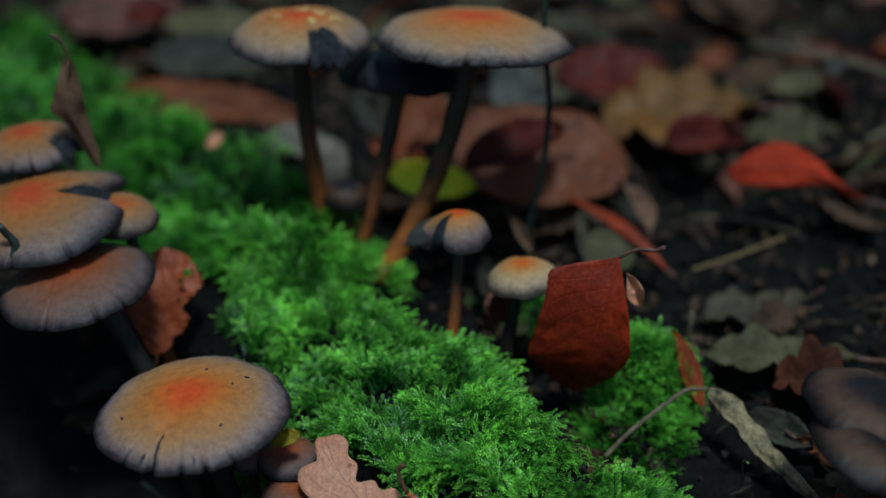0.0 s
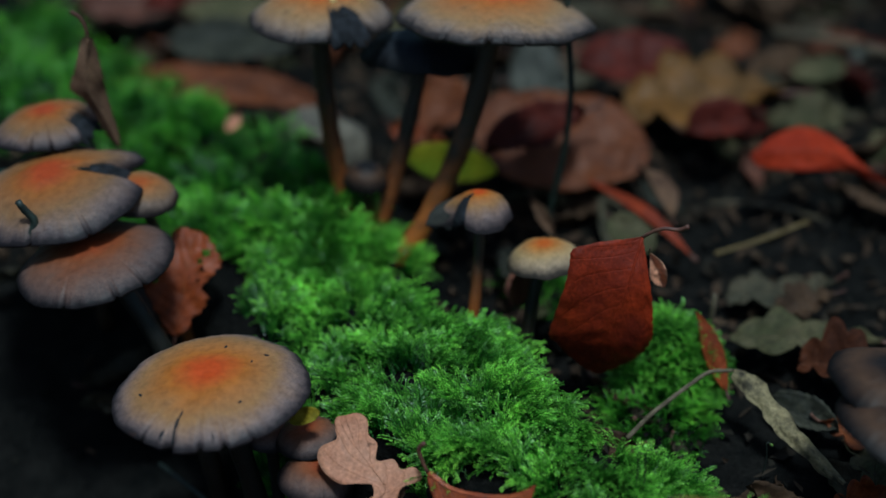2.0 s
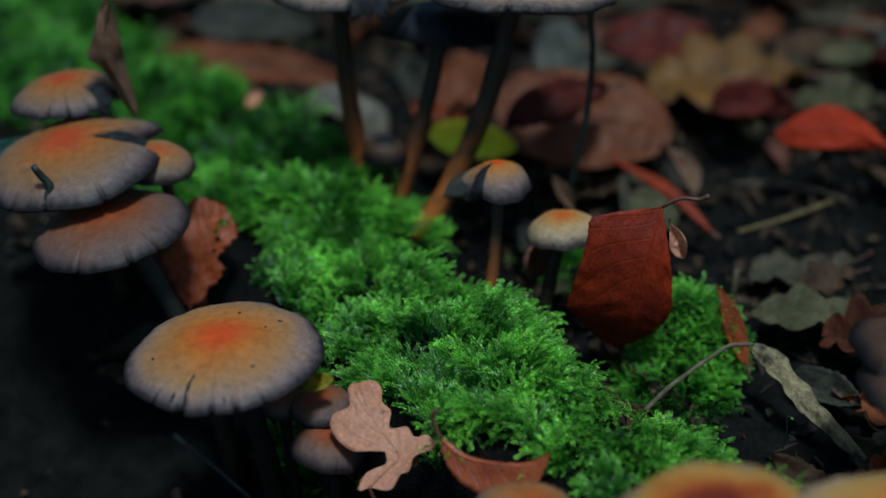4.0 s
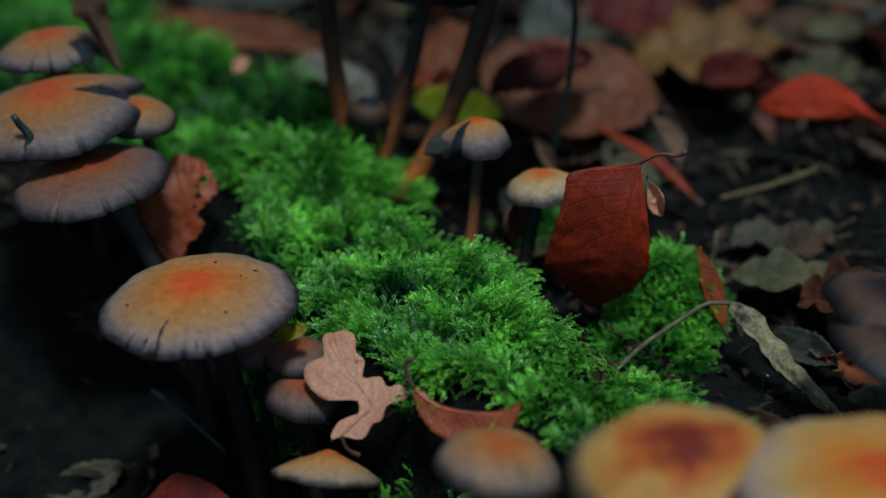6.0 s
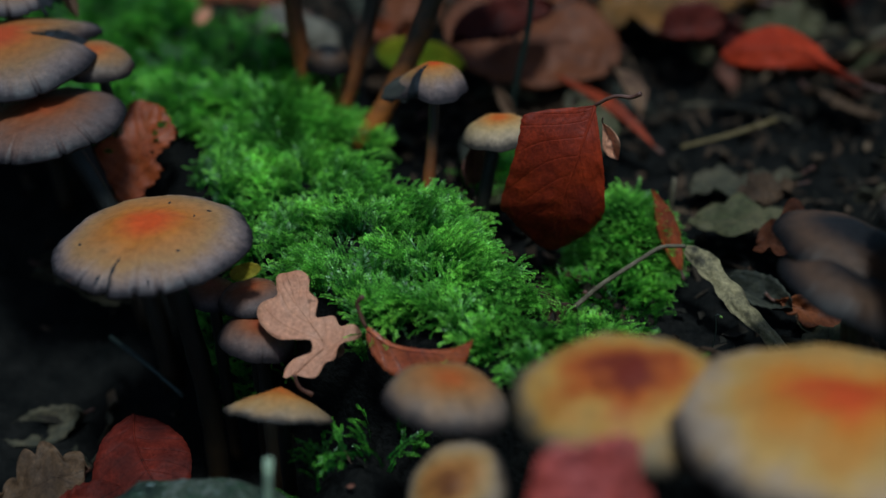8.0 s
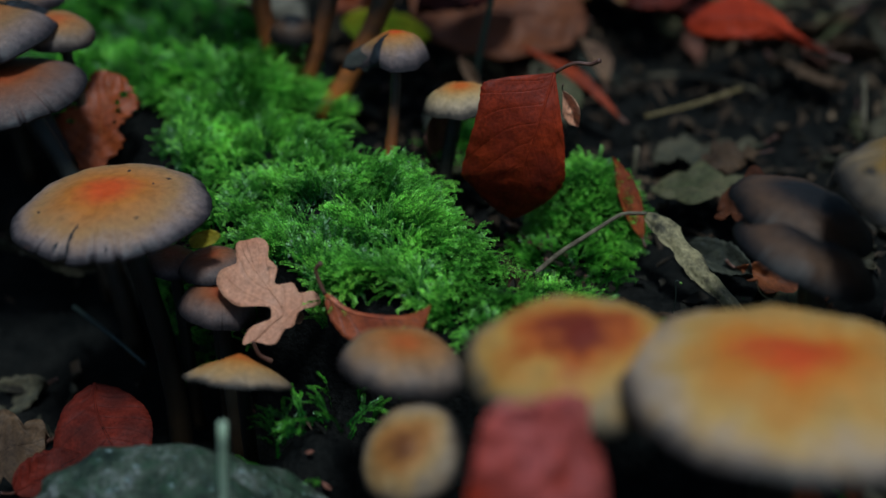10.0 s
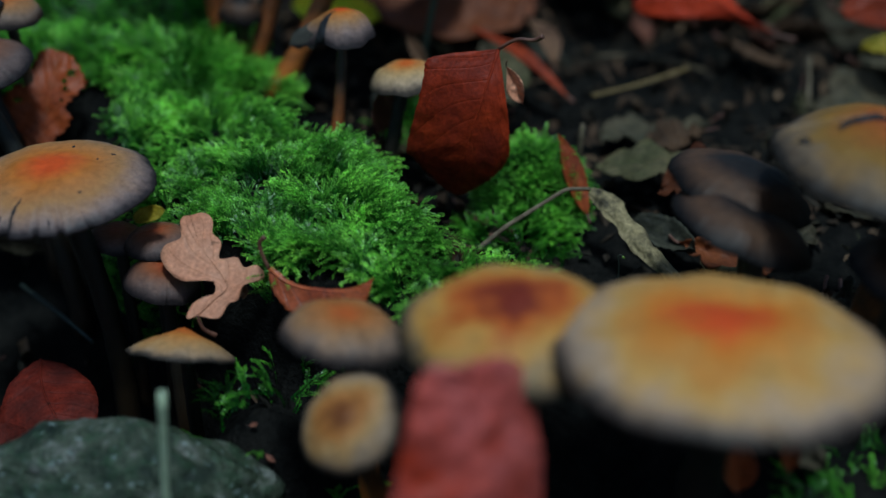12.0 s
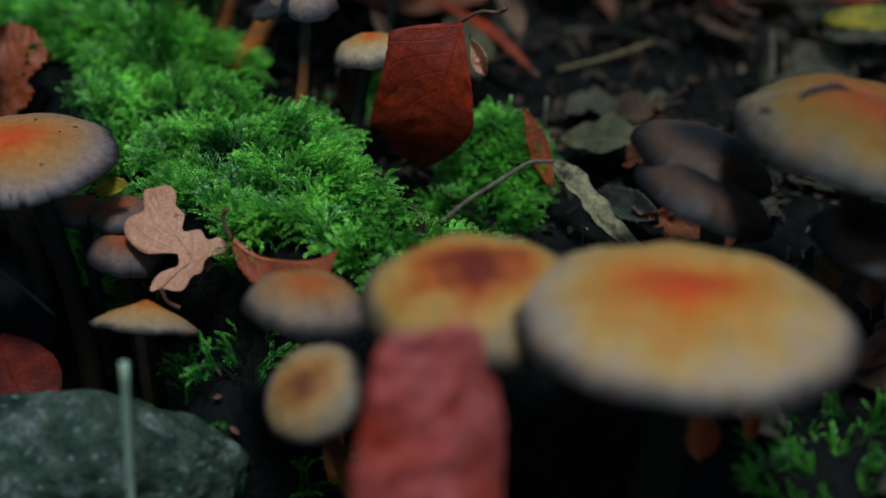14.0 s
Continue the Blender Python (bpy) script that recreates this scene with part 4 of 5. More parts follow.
def shaped_leaf(label, at, normal, along, rib, left, right, mat, arch=0.0, fold=0.0, crumple=1.0, teeth=0.0, holes=(), stalk=(), seed=1, roll=0.0, kind="leaf"):
    """A leaf drawn in its own plane, in millimetres: the line of its midrib and its two edges, from the stalk to the tip.
    arch bows it along its length, fold lifts both halves, roll bends the right-hand edge over; holes: (along, across, radius)."""
    n, x = Vector(normal).normalized(), Vector(along)
    x = (x - n * x.dot(n)).normalized()
    m = Matrix((x, n.cross(x), n)).transposed().to_4x4()
    thing = tagged(new(kind), label, "leaf")
    thing.matrix_basis = Matrix.Translation(at) @ m
    nu, nv = 90, 14
    mid = spline(rib, nu + 1)
    edges = [spline([rib[0], *e, rib[-1]], nu + 1) for e in (left, right)]
    for line in edges:   # rounded lobes
        for _ in range(4):
            line[1:-1] = [0.25 * a + 0.5 * b + 0.25 * c for a, b, c in zip(line, line[1:], line[2:])]
    lo, hi = min(p.x for p in mid), max(p.x for p in mid)
    width = max((p - q).length for p, q in zip(*edges))

    def surface(i, v):
        e = edges[0 if v < 0 else 1][i]
        q = mid[i].lerp(e, abs(v))
        d = (q - mid[i]).length
        if teeth and abs(v) > 0.99:
            q = q + (q - mid[i]) * teeth * (abs((i * 0.45) % 2 - 1) - 0.5) / max(1.0, 0.1 * d)
        t = (2 * q.x - lo - hi) / max(1e-6, hi - lo)
        z = arch * (1 - t * t) + fold * d + (roll * d * d / width if v > 0 else 0)
        z += crumple * width * (0.07 * noise.noise(Vector((q.x * 0.07, q.y * 0.07, seed))) + 0.022 * noise.noise(Vector((q.x * 0.25, q.y * 0.25, seed + 5))))
        z += crumple * 0.010 * width * math.sin(2 * math.pi * (i / nu * 8 - abs(v) * 2.2)) * min(1, 3 * abs(v))
        return Vector((q.x, q.y, z)) * 0.001

    verts, faces, uv = [], [], []
    for side in (0, 1):
        for i in range(nu + 1):
            for j in range(nv + 1):
                v = 2 * j / nv - 1
                verts.append(surface(i, v) - Vector((0, 0, 0.00022 * side)))
                uv.append((i / nu, j / nv))
    w, lay = nv + 1, (nu + 1) * (nv + 1)
    for i in range(nu):
        for j in range(nv):
            a = i * w + j
            c = (verts[a] + verts[a + w + 1]) * 500
            if any((c.x - hx) ** 2 + (c.y - hy) ** 2 < (r * (1 + 0.5 * noise.noise(c * 0.9))) ** 2 for hx, hy, r in holes):
                continue
            faces.append((a, a + w, a + w + 1, a + 1))
            faces.append((lay + a, lay + a + 1, lay + a + w + 1, lay + a + w))
    for i in range(nu):
        a, b = i * w, i * w + nv
        faces += [(a, lay + a, lay + a + w, a + w), (b, b + w, lay + b + w, lay + b)]
    blade = part("blade", make_mesh("blade", verts, faces, uv), mat, thing)
    k = nu * 9 // 10
    v, f, q = tube([surface(i, 0) - Vector((0, 0, 0.0001)) for i in range(0, k, 4)], [0.00055 * (1 - 0.8 * i / k) for i in range(0, k, 4)], 6)
    part("midrib", make_mesh("midrib", v, f, q), mat, blade)
    if stalk:
        base = surface(0, 0)
        pts = [base] + [base + Vector((p[0] - rib[0][0], p[1] - rib[0][1], p[2] if len(p) > 2 else 0)) * 0.001 for p in stalk]
        pts = spline(pts, 18)
        v, f, q = tube(pts, [0.00055 + 0.00025 * (i / 17) ** 3 for i in range(18)], 7)
        part("stalk", make_mesh("stalk", v, f, q), LEAF_STALK, thing)
    return thing


# upright red leaf, and those lying round the mushrooms
shaped_leaf("upright glossy red-brown beech leaf with curled stalk", (.0575, .4105, .0345), (-.1, -1, .05), (-.014, -.002, -.043),
            ((-4.1, -3.1), (10.5, -3.1), (28, -2.3), (47, .6)),
            ((-1.5, -10.2), (2, -20), (4.5, -23), (8, -22.3), (14.8, -21.4), (25.5, -20.6), (34.5, -19.5), (36.5, -16.5), (41, -11), (45, -5)),
            ((2.6, .8), (11.7, 5.7), (19.4, 8.9), (25.4, 10.9), (32, 9.5), (39, 6.5), (44, 3.5)),
            LEAF_RUSSET, arch=9.0, crumple=0.6, teeth=0.03, roll=-0.3, seed=3, stalk=((-7.5, -1, 1), (-10, 1.5, 2), (-11.5, 5.5, 3), (-14, 7.5, 4)), kind="beech_leaf")
shaped_leaf("rusty orange oak leaf with holes leaning on moss", (-.0800, .4480, .0160), (-.1, -.75, .7), (.009, .056, .018),
            ((-30, 8), (-18.4, 6.9), (-7, 6.4), (5.5, 6)),
            ((-28.7, 11.3), (-23.9, 14), (-20.5, 18.4), (-14.7, 23.2), (-10.1, 19.7), (-3.9, 14.9), (3, 13.2), (6.1, 10.8)),
            ((-27.2, 4), (-23.4, 3.3), (-21.6, .7), (-16.5, -1.5), (-14.1, 1.1), (-11.3, -.7), (-5.9, -4.5), (-1.9, -3.1), (4, 1.8)),
            LEAF_ORANGE, arch=1.5, fold=0.06, crumple=1.4, teeth=0.14, seed=5, stalk=((-34, 9, -2), (-38, 12, -4)), kind="oak_leaf",
            holes=((-2, .6, 1.5), (-5, 2.4, .9), (-8, 1.2, .9), (-11.5, 2.6, .6), (-7, 15, 1.3), (-13, 16, 1.0), (-17, 13, .6)))
shaped_leaf("tan lobed oak leaf speckled with brown", (-.0237, .3591, -.0015), (-.1, -.62, .78), (-.02, .016, .008),
            ((-5, 18), (-5.4, 11.2), (-5.6, 6.1), (1.3, 3.8), (8.5, 2), (17.4, -2.9)),
            ((-10.2, 14.8), (-9.1, 9.7), (-10.7, 7.3), (-8.9, 3), (-12.2, -2.5), (-8.2, -4), (-5.7, -.7), (-2.2, -2.1), (1.4, 1.9), (4.2, -2.6), (8.1, -2.7), (10.7, -5.9), (14.4, -6)),
            ((-3.4, 20.8), (-1.6, 16.3), (-3.3, 12.1), (-4.4, 9.7), (-1.8, 7.5), (1.6, 8.8), (4.2, 12.8), (9.4, 13.7), (14.8, 12.2), (17, 8.9), (15.4, 5.4), (14.7, 3.5), (18.1, 1), (19, -1.2)),
            LEAF_TAN, arch=1.0, crumple=0.5, seed=8, stalk=((-8, 19.5, -3), (-11, 18.5, -6)), kind="oak_leaf")
shaped_leaf("red-brown beech leaf folded upward along its midrib", (-.0128, .3520, -.0010), (-.3, -.75, .6), (.030, -.018, .003),
            ((1.4, .7), (8.8, -2.2), (17.4, -2), (25.5, -.4), (30, 2), (32.7, 5.3)),
            ((2.5, -3.3), (6.9, -8), (12.8, -10.5), (18.2, -11.7), (24.2, -8.4), (30, -4.8), (32.1, 0)),
            ((2.4, 1.3), (9, -1.4), (17.4, -1.2), (25.2, .4), (29.6, 2.7)),
            LEAF_FLAME, fold=-0.10, crumple=1.7, teeth=0.05, seed=11, stalk=((-.6, 4, 2), (-1.5, 7, 4), (0, 9, 5)), kind="beech_leaf")
shaped_leaf("pinkish red beech leaf standing before a mushroom", (.0336, .2457, .0446), (-.1, -1, .35), (0, -.33, -1),
            ((-0.3, 7.3), (12.3, 6.7), (25.1, 5.5), (39.7, 4.9), (80.3, 5.7)),
            ((1, 3.1), (0.4, -1), (3.9, -4.3), (12.7, -6.5), (22.8, -8.4), (37.8, -10.3), (62.4, -7.6)),
            ((-0.1, 11.4), (2.9, 15.6), (9.7, 18.9), (19.8, 20.8), (30, 22.2), (58.6, 19.8)),
            LEAF_ROSE, arch=2.0, fold=0.2, crumple=1.5, teeth=0.03, roll=-2.2, seed=14, kind="beech_leaf")
shaped_leaf("shrivelled brown leaf standing upright, ribbed and folded", (-.1120, .4700, .0600), (.15, -1, .2), (.0134, -.018, -.047),
            ((-21.1, .9), (-12.5, -2.7), (-4.3, -4.6), (5.3, -2.8), (17.3, -1.2)),
            ((-20.3, -1.6), (-11.7, -6.7), (-5.1, -10.9), (-1.6, -7.4), (4.5, -5.7), (13.2, -3.9)),
            ((-17.9, 1.8), (-9.3, 1.3), (-.7, .1), (6.2, -.3), (13.2, -.3)),
            LEAF_CHAFF, fold=-1.1, crumple=2.2, teeth=0.08, seed=20, stalk=((-24.9, 1.2), (-28.2, .4), (-30.5, -1.6)))
shaped_leaf("dark red beech leaf flat in the hollow", (-.0780, .3520, -.0460), (0, -.4, 1), (.2, -1, -.4),
            ((-14.5, -2.1), (-4.4, -2.1), (4.9, .4), (12.1, 3.2), (20.5, 4.3)),
            ((-12.6, -6.6), (-8.1, -11), (-.8, -14.2), (6.6, -15.5), (16.2, -12.5), (21, -5.6)),
            ((-12.4, 4), (-8.2, 8.8), (-1.5, 12.9), (6.5, 13.8), (14.6, 11.2)),
            LEAF_WINE, arch=2.0, fold=-0.12, crumple=0.9, teeth=0.02, seed=17, kind="beech_leaf")
leaf("dull pinkish red leaf under a faded oak leaf", (-.0990, .3240, -.0490), (-.0830, .3400, -.0480), .0200, LEAF_WINE, "beech", 4, 8, 10, .2, 1.0, 0, .004, seed=19, face=(0, -.4, 1))
leaf("faded tan oak leaf fragment in the hollow", (-.1200, .3350, -.0500), (-.0930, .3450, -.0450), .0240, LEAF_DRAB, "oak", 6, 8, 10, .2, 1.4, 0, .004, seed=18, face=(0, -.4, 1))
leaf("dark green leaf between mushroom caps", (-.1600, .4600, .0340), (-.1330, .4580, .0350), .0160, LEAF_GREEN, "beech", 0, 10, 10, .2, .8, 0, .004, seed=21, face=(0, -.6, .8))
leaf("pale dry leaf chip caught in moss", (-.0830, .5420, .0100), (-.0770, .5440, .0160), .0055, LEAF_TAN, "lance", 0, 20, 10, .2, 1.4, 0, .001, seed=22, face=(0, -.8, .6))
leaf("yellow-green leaf lying behind the stems", (-.0140, .5265, .0050), (.0190, .5165, .0030), .0230, LEAF_YELLOW, "beech", 12, 6, 10, .2, .7, 0, .006, seed=23, face=(0, -.4, 1))
leaf("dark wine-red beech leaf folded over", (.0520, .5300, .0200), (.0130, .5050, .0140), .0360, LEAF_MAROON, "beech", 15, 24, 24, .3, 1.2, 0, .008, seed=29, face=(0, -.7, 1))
leaf("small dark red beech leaf, cupped", (.0930, .5400, .0060), (.1200, .5450, .0080), .0280, LEAF_MAROON, "beech", -10, 20, 20, .3, 1.0, 0, .006, seed=31, face=(0, -.6, 1))
shaped_leaf("bright scarlet beech leaf arched over dark litter", (.1300, .5070, .0120), (0, -.6, .8), (-1, .1, .1),
            ((-32.3, 6.2), (-16.2, 1.6), (-3.6, -2), (8, -1), (19, .6)),
            ((-23.5, 1.8), (-15, -6.4), (-7.6, -11.6), (1.5, -13.4), (11.3, -7.6)),
            ((-25.6, 5.6), (-16.2, 3.2), (-4.8, 5), (6.7, 5.6), (15.7, 3.9)),
            LEAF_SCARLET, arch=4.0, fold=-0.35, crumple=1.0, teeth=0.03, seed=34, stalk=((-36, 7.2), (-41, 8)), kind="beech_leaf")
shaped_leaf("broad russet beech leaf with straight side veins", (.0500, .5300, .0040), (0, -.45, .9), (-1, -.2, 0),
            ((-27, 6.2), (-5.2, -4.9), (15.3, -12.7), (36, -22)),
            ((-27.5, -6), (-20, -21.2), (-6.5, -27.1), (10.1, -33), (24, -33)),
            ((-23, 13), (-10.5, 16.6), (9, 15.1), (25, 8.6), (35.8, -1.5)),
            LEAF_BROWN, arch=-2.0, fold=0.05, crumple=0.9, teeth=0.03, seed=26, kind="beech_leaf")
leaf("yellow-brown oak leaf lying on litter", (.1380, .5720, .0080), (.0720, .5640, .0060), .0440, LEAF_OCHRE, "oak", 6, 5, -10, .2, 1.3, 0, .012, seed=37, face=(0, -.4, 1))
leaf("dark maroon beech leaf", (.0560, .5870, .0120), (.1030, .5960, .0120), .0400, LEAF_MAROON, "beech", -6, 8, 10, .2, 1.0, 0, .008, seed=39, face=(0, -.5, 1))
leaf("grey-green weathered oak leaf lying flat", (.1400, .4230, -.0100), (.0900, .4270, -.0090), .0230, LEAF_GREY, "oak", 2, 6, -8, .15, 1.6, 0, .010, seed=42, face=(0, -.05, 1))
leaf("brown oak leaf curled over on its side", (.1360, .4030, -.0060), (.1090, .4100, -.0070), .0240, LEAF_UMBER, "oak", 14, 22, -40, .2, 1.3, 0, .008, seed=44, face=(-.1, -.6, 1))
leaf("narrow red-brown curled leaf strip", (.0850, .4060, -.0160), (.0755, .4180, .0070), .0080, LEAF_ORANGE, "lance", 10, 20, 10, .2, 1.2, 20, .003, seed=47, face=(.3, -.8, .4))
leaf("long russet leaf lying behind the moss", (-.0480, .5650, .0080), (-.1350, .5950, .0090), .0340, LEAF_BROWN, "beech", 10, 10, -14, .2, 1.2, 0, .010, seed=50, face=(0, -.5, 1))
leaf("pinkish curled leaf fragment", (.0830, .4990, -.0060), (.0730, .5250, .0010), .0140, LEAF_CHAFF, "lance", 20, 30, -30, .2, 1.5, 20, .004, seed=53, face=(.2, -.6, .8))
leaf("long red leaf edge curling above dark litter", (.0860, .4750, -.0070), (.0530, .5110, .0040), .0075, LEAF_RED, "lance", 30, 25, -20, .2, 1.2, 20, .004, seed=55, face=(0, -.6, .8))
leaf("small orange-brown leaf on dark litter", (.1300, .4490, -.0090), (.1080, .4410, -.0100), .0180, LEAF_DRAB, "oak", 8, 10, 10, .2, 1.3, 0, .004, seed=58, face=(0, -.4, 1))
leaf("dark green-grey rotting leaf on damp litter", (.1350, .4620, -.0140), (.0950, .4570, -.0150), .0240, LEAF_MOULD, "oak", 4, 8, 14, .2, 1.8, 0, .004, seed=60, face=(0, -.1, 1))
leaf("bright yellow leaf lying among the litter", (.2300, .4900, .0040), (.1900, .4860, .0040), .0200, LEAF_OLIVE, "beech", 8, 8, 8, .2, 1.1, 0, .006, seed=62, face=(0, -.5, 1))
leaf("red-brown beech leaf lying among the litter", (.1880, .5100, .0080), (.2330, .5170, .0080), .0280, LEAF_RED, "beech", 8, 8, 8, .2, 1.1, 0, .006, seed=64, face=(0, -.5, 1))
leaf("pinkish brown faded leaf far behind", (-.1050, .6750, .0080), (-.1600, .6640, .0080), .0440, LEAF_PINK, "beech", 0, 6, 12, .2, 1.2, 0, .006, seed=66, face=(0, -.4, 1))
leaf("pale grey leaf far behind", (-.0560, .6500, .0080), (-.1130, .6580, .0080), .0300, LEAF_GREY, "beech", 0, 6, 12, .2, 1.2, 0, .006, seed=68, face=(0, -.4, 1))
leaf("small yellow leaf under the broad cap", (-.0510, .3700, .0050), (-.0415, .3690, .0085), .0080, LEAF_OLIVE, "beech", 0, 12, 8, .2, .9, 0, .003, seed=70, face=(0, -.6, .8))
leaf("pale pink shrivelled leaf beside a small mushroom", (.0205, .4350, .0000), (.0215, .4290, .0250), .0110, LEAF_PINK, "lance", 30, 35, 14, .2, 1.6, 30, .003, seed=72, face=(-.3, -1, .2))
leaf("cream curled leaf tip behind the red leaf", (.0585, .4130, .0330), (.0640, .4120, .0210), .0085, LEAF_TAN, "lance", 20, 50, 20, .2, 1.4, 30, .003, seed=74, face=(.3, -1, .2))
leaf("small red-brown leaf scrap", (.1120, .2850, -.0260), (.1100, .2850, -.0080), .0095, LEAF_FLAME, "lance", 0, 20, 10, .2, 1.2, 10, .003, seed=76, face=(-.2, -1, .3))
leaf("small orange leaf scrap", (.1240, .2850, -.0200), (.1230, .2850, -.0060), .0055, LEAF_FLAME, "lance", 0, 20, 10, .2, 1.2, 10, .003, seed=78, face=(-.2, -1, .3))
leaf("brown leaf scrap at the foot of the dry blade", (.1070, .3600, -.0240), (.1250, .3560, -.0180), .0130, LEAF_ORANGE, "oak", 0, 20, 20, .2, 1.3, 10, .003, seed=80, face=(0, -.5, .8))

leaf("small withered leaf tip hanging from the oak leaf", (-.0190, .3560, -.0080), (-.0195, .3545, -.0125), .0032, LEAF_CHAFF, "lance", 0, 20, 10, .2, 1.2, 10, .002, seed=85, face=(0, -1, .4))
leaf("tiny pinkish leaf chip in the dark hollow", (-.0165, .3235, height(-.0165, .3235) + .002), (-.0138, .3228, height(-.0138, .3228) + .003), .0015, LEAF_PINK, "lance", 0, 20, 10, .2, 1.2, 10, .001, seed=86, face=(0, -.6, .8))
leaf("tiny dull pink leaf chip in the dark hollow", (-.0120, .3180, height(-.0120, .3180) + .002), (-.0092, .3166, height(-.0092, .3166) + .003), .0016, LEAF_PINK, "lance", 0, 20, 10, .2, 1.2, 10, .001, seed=87, face=(0, -.6, .8))
leaf("pale pink leaf scrap beneath a dark mushroom", (.1680, .3340, -.0140), (.1640, .3350, .0020), .0090, LEAF_PINK, "lance", 0, 20, 10, .2, 1.2, 10, .003, seed=82, face=(-.2, -1, .5))
leaf("pinkish grey leaf folded among dark stems", (.1610, .3180, -.0220), (.1760, .3220, -.0090), .0130, LEAF_PINK, "beech", 0, 20, 10, .2, 1.2, 10, .003, seed=83, face=(-.2, -1, .6))
leaf("glossy tan curled leaf scrap behind small mushrooms", (.0285, .4810, .0130), (.0365, .4710, .0030), .0060, LEAF_CHAFF, "lance", 10, 40, 12, .2, 1.4, 20, .002, seed=90, face=(.2, -.9, .4))
leaf("khaki green dead leaf behind the red leaf", (.0560, .4780, .0060), (.0700, .4640, .0000), .0130, LEAF_GREY, "oval", 0, 8, 10, .2, 1.0, 0, .002, seed=91, face=(0, -.6, .8))
leaf("pale pink torn leaf beside a small mushroom", (.0215, .4480, .0060), (.0190, .4380, -.0040), .0070, LEAF_PINK, "lance", 0, 30, 14, .2, 1.6, 25, .002, seed=92, face=(-.2, -.9, .4))
leaf("pale grey-green leaf in the far litter", (.0280, .5850, .0080), (.0520, .5900, .0060), .0320, LEAF_ASH, "oval", 0, 8, 10, .2, 1.0, 0, .004, seed=93, face=(0, -.6, .8))
leaf("orange-brown leaf behind the tall stems", (-.0120, .5680, .0080), (.0120, .5600, .0080), .0240, LEAF_BROWN, "oval", 0, 10, 12, .2, 1.2, 0, .004, seed=94, face=(0, -.6, .8))
leaf("orange-brown leaf behind the tall stems", (-.0200, .5500, .0060), (.0020, .5350, .0030), .0160, LEAF_ORANGE, "beech", 10, 10, 12, .2, 1.2, 0, .004, seed=95, face=(0, -.6, .8))
leaf("small brown leaf in the far litter", (.1180, .6200, .0060), (.1360, .6150, .0060), .0180, LEAF_BROWN, "oak", 0, 10, 12, .2, 1.2, 0, .004, seed=96, face=(0, -.6, .8))
leaf("greenish weathered leaf in the far litter", (.1450, .5900, .0050), (.1700, .5950, .0060), .0180, LEAF_GREY, "beech", 0, 10, 12, .2, 1.4, 0, .004, seed=97, face=(0, -.5, .8))
leaf("whitish leaf scrap in the far litter", (.1740, .6020, .0050), (.1790, .6060, .0120), .0080, LEAF_ASH, "lance", 0, 20, 12, .2, 1.4, 0, .002, seed=98, face=(0, -.8, .6))
leaf("grey-brown leaf lying flat in litter", (.1280, .5600, .0010), (.1600, .5550, .0020), .0260, LEAF_GREY, "oak", 0, 10, 8, .2, 1.5, 0, .004, seed=99, face=(0, -.3, .9))
leaf("blackened leaf far behind the moss", (-.1150, .6250, .0080), (-.0600, .6220, .0080), .0360, LEAF_SLATE, "beech", 0, 8, 10, .2, 1.2, 0, .004, seed=101, face=(0, -.4, .9))
leaf("dark red leaf far behind the moss", (-.1300, .6700, .0120), (-.1080, .6620, .0120), .0200, LEAF_MAROON, "beech", 0, 8, 10, .2, 1.2, 0, .004, seed=102, face=(0, -.6, .9))
leaf("brown leaf folded beside the dry blade", (.1120, .3900, -.0160), (.1400, .3780, -.0180), .0200, LEAF_BROWN, "oak", 0, 20, -20, .2, 1.5, 0, .004, seed=103, face=(-.2, -.5, .8))
leaf("blackish wet leaf beside the dry blade", (.0990, .4020, -.0170), (.1170, .3850, -.0180), .0190, LEAF_SLATE, "beech", 0, 25, 20, .2, 1.3, 0, .004, seed=104, face=(.1, -.5, .8))

# ---------------- loose litter ----------------
CLEAR = ((.112, .482, .044), (.098, .382, .024), (.117, .428, .026), (.078, .425, .018), (-.082, .346, .022), (-.012, .318, .026), (.150, .285, .030))   # kept open round single things


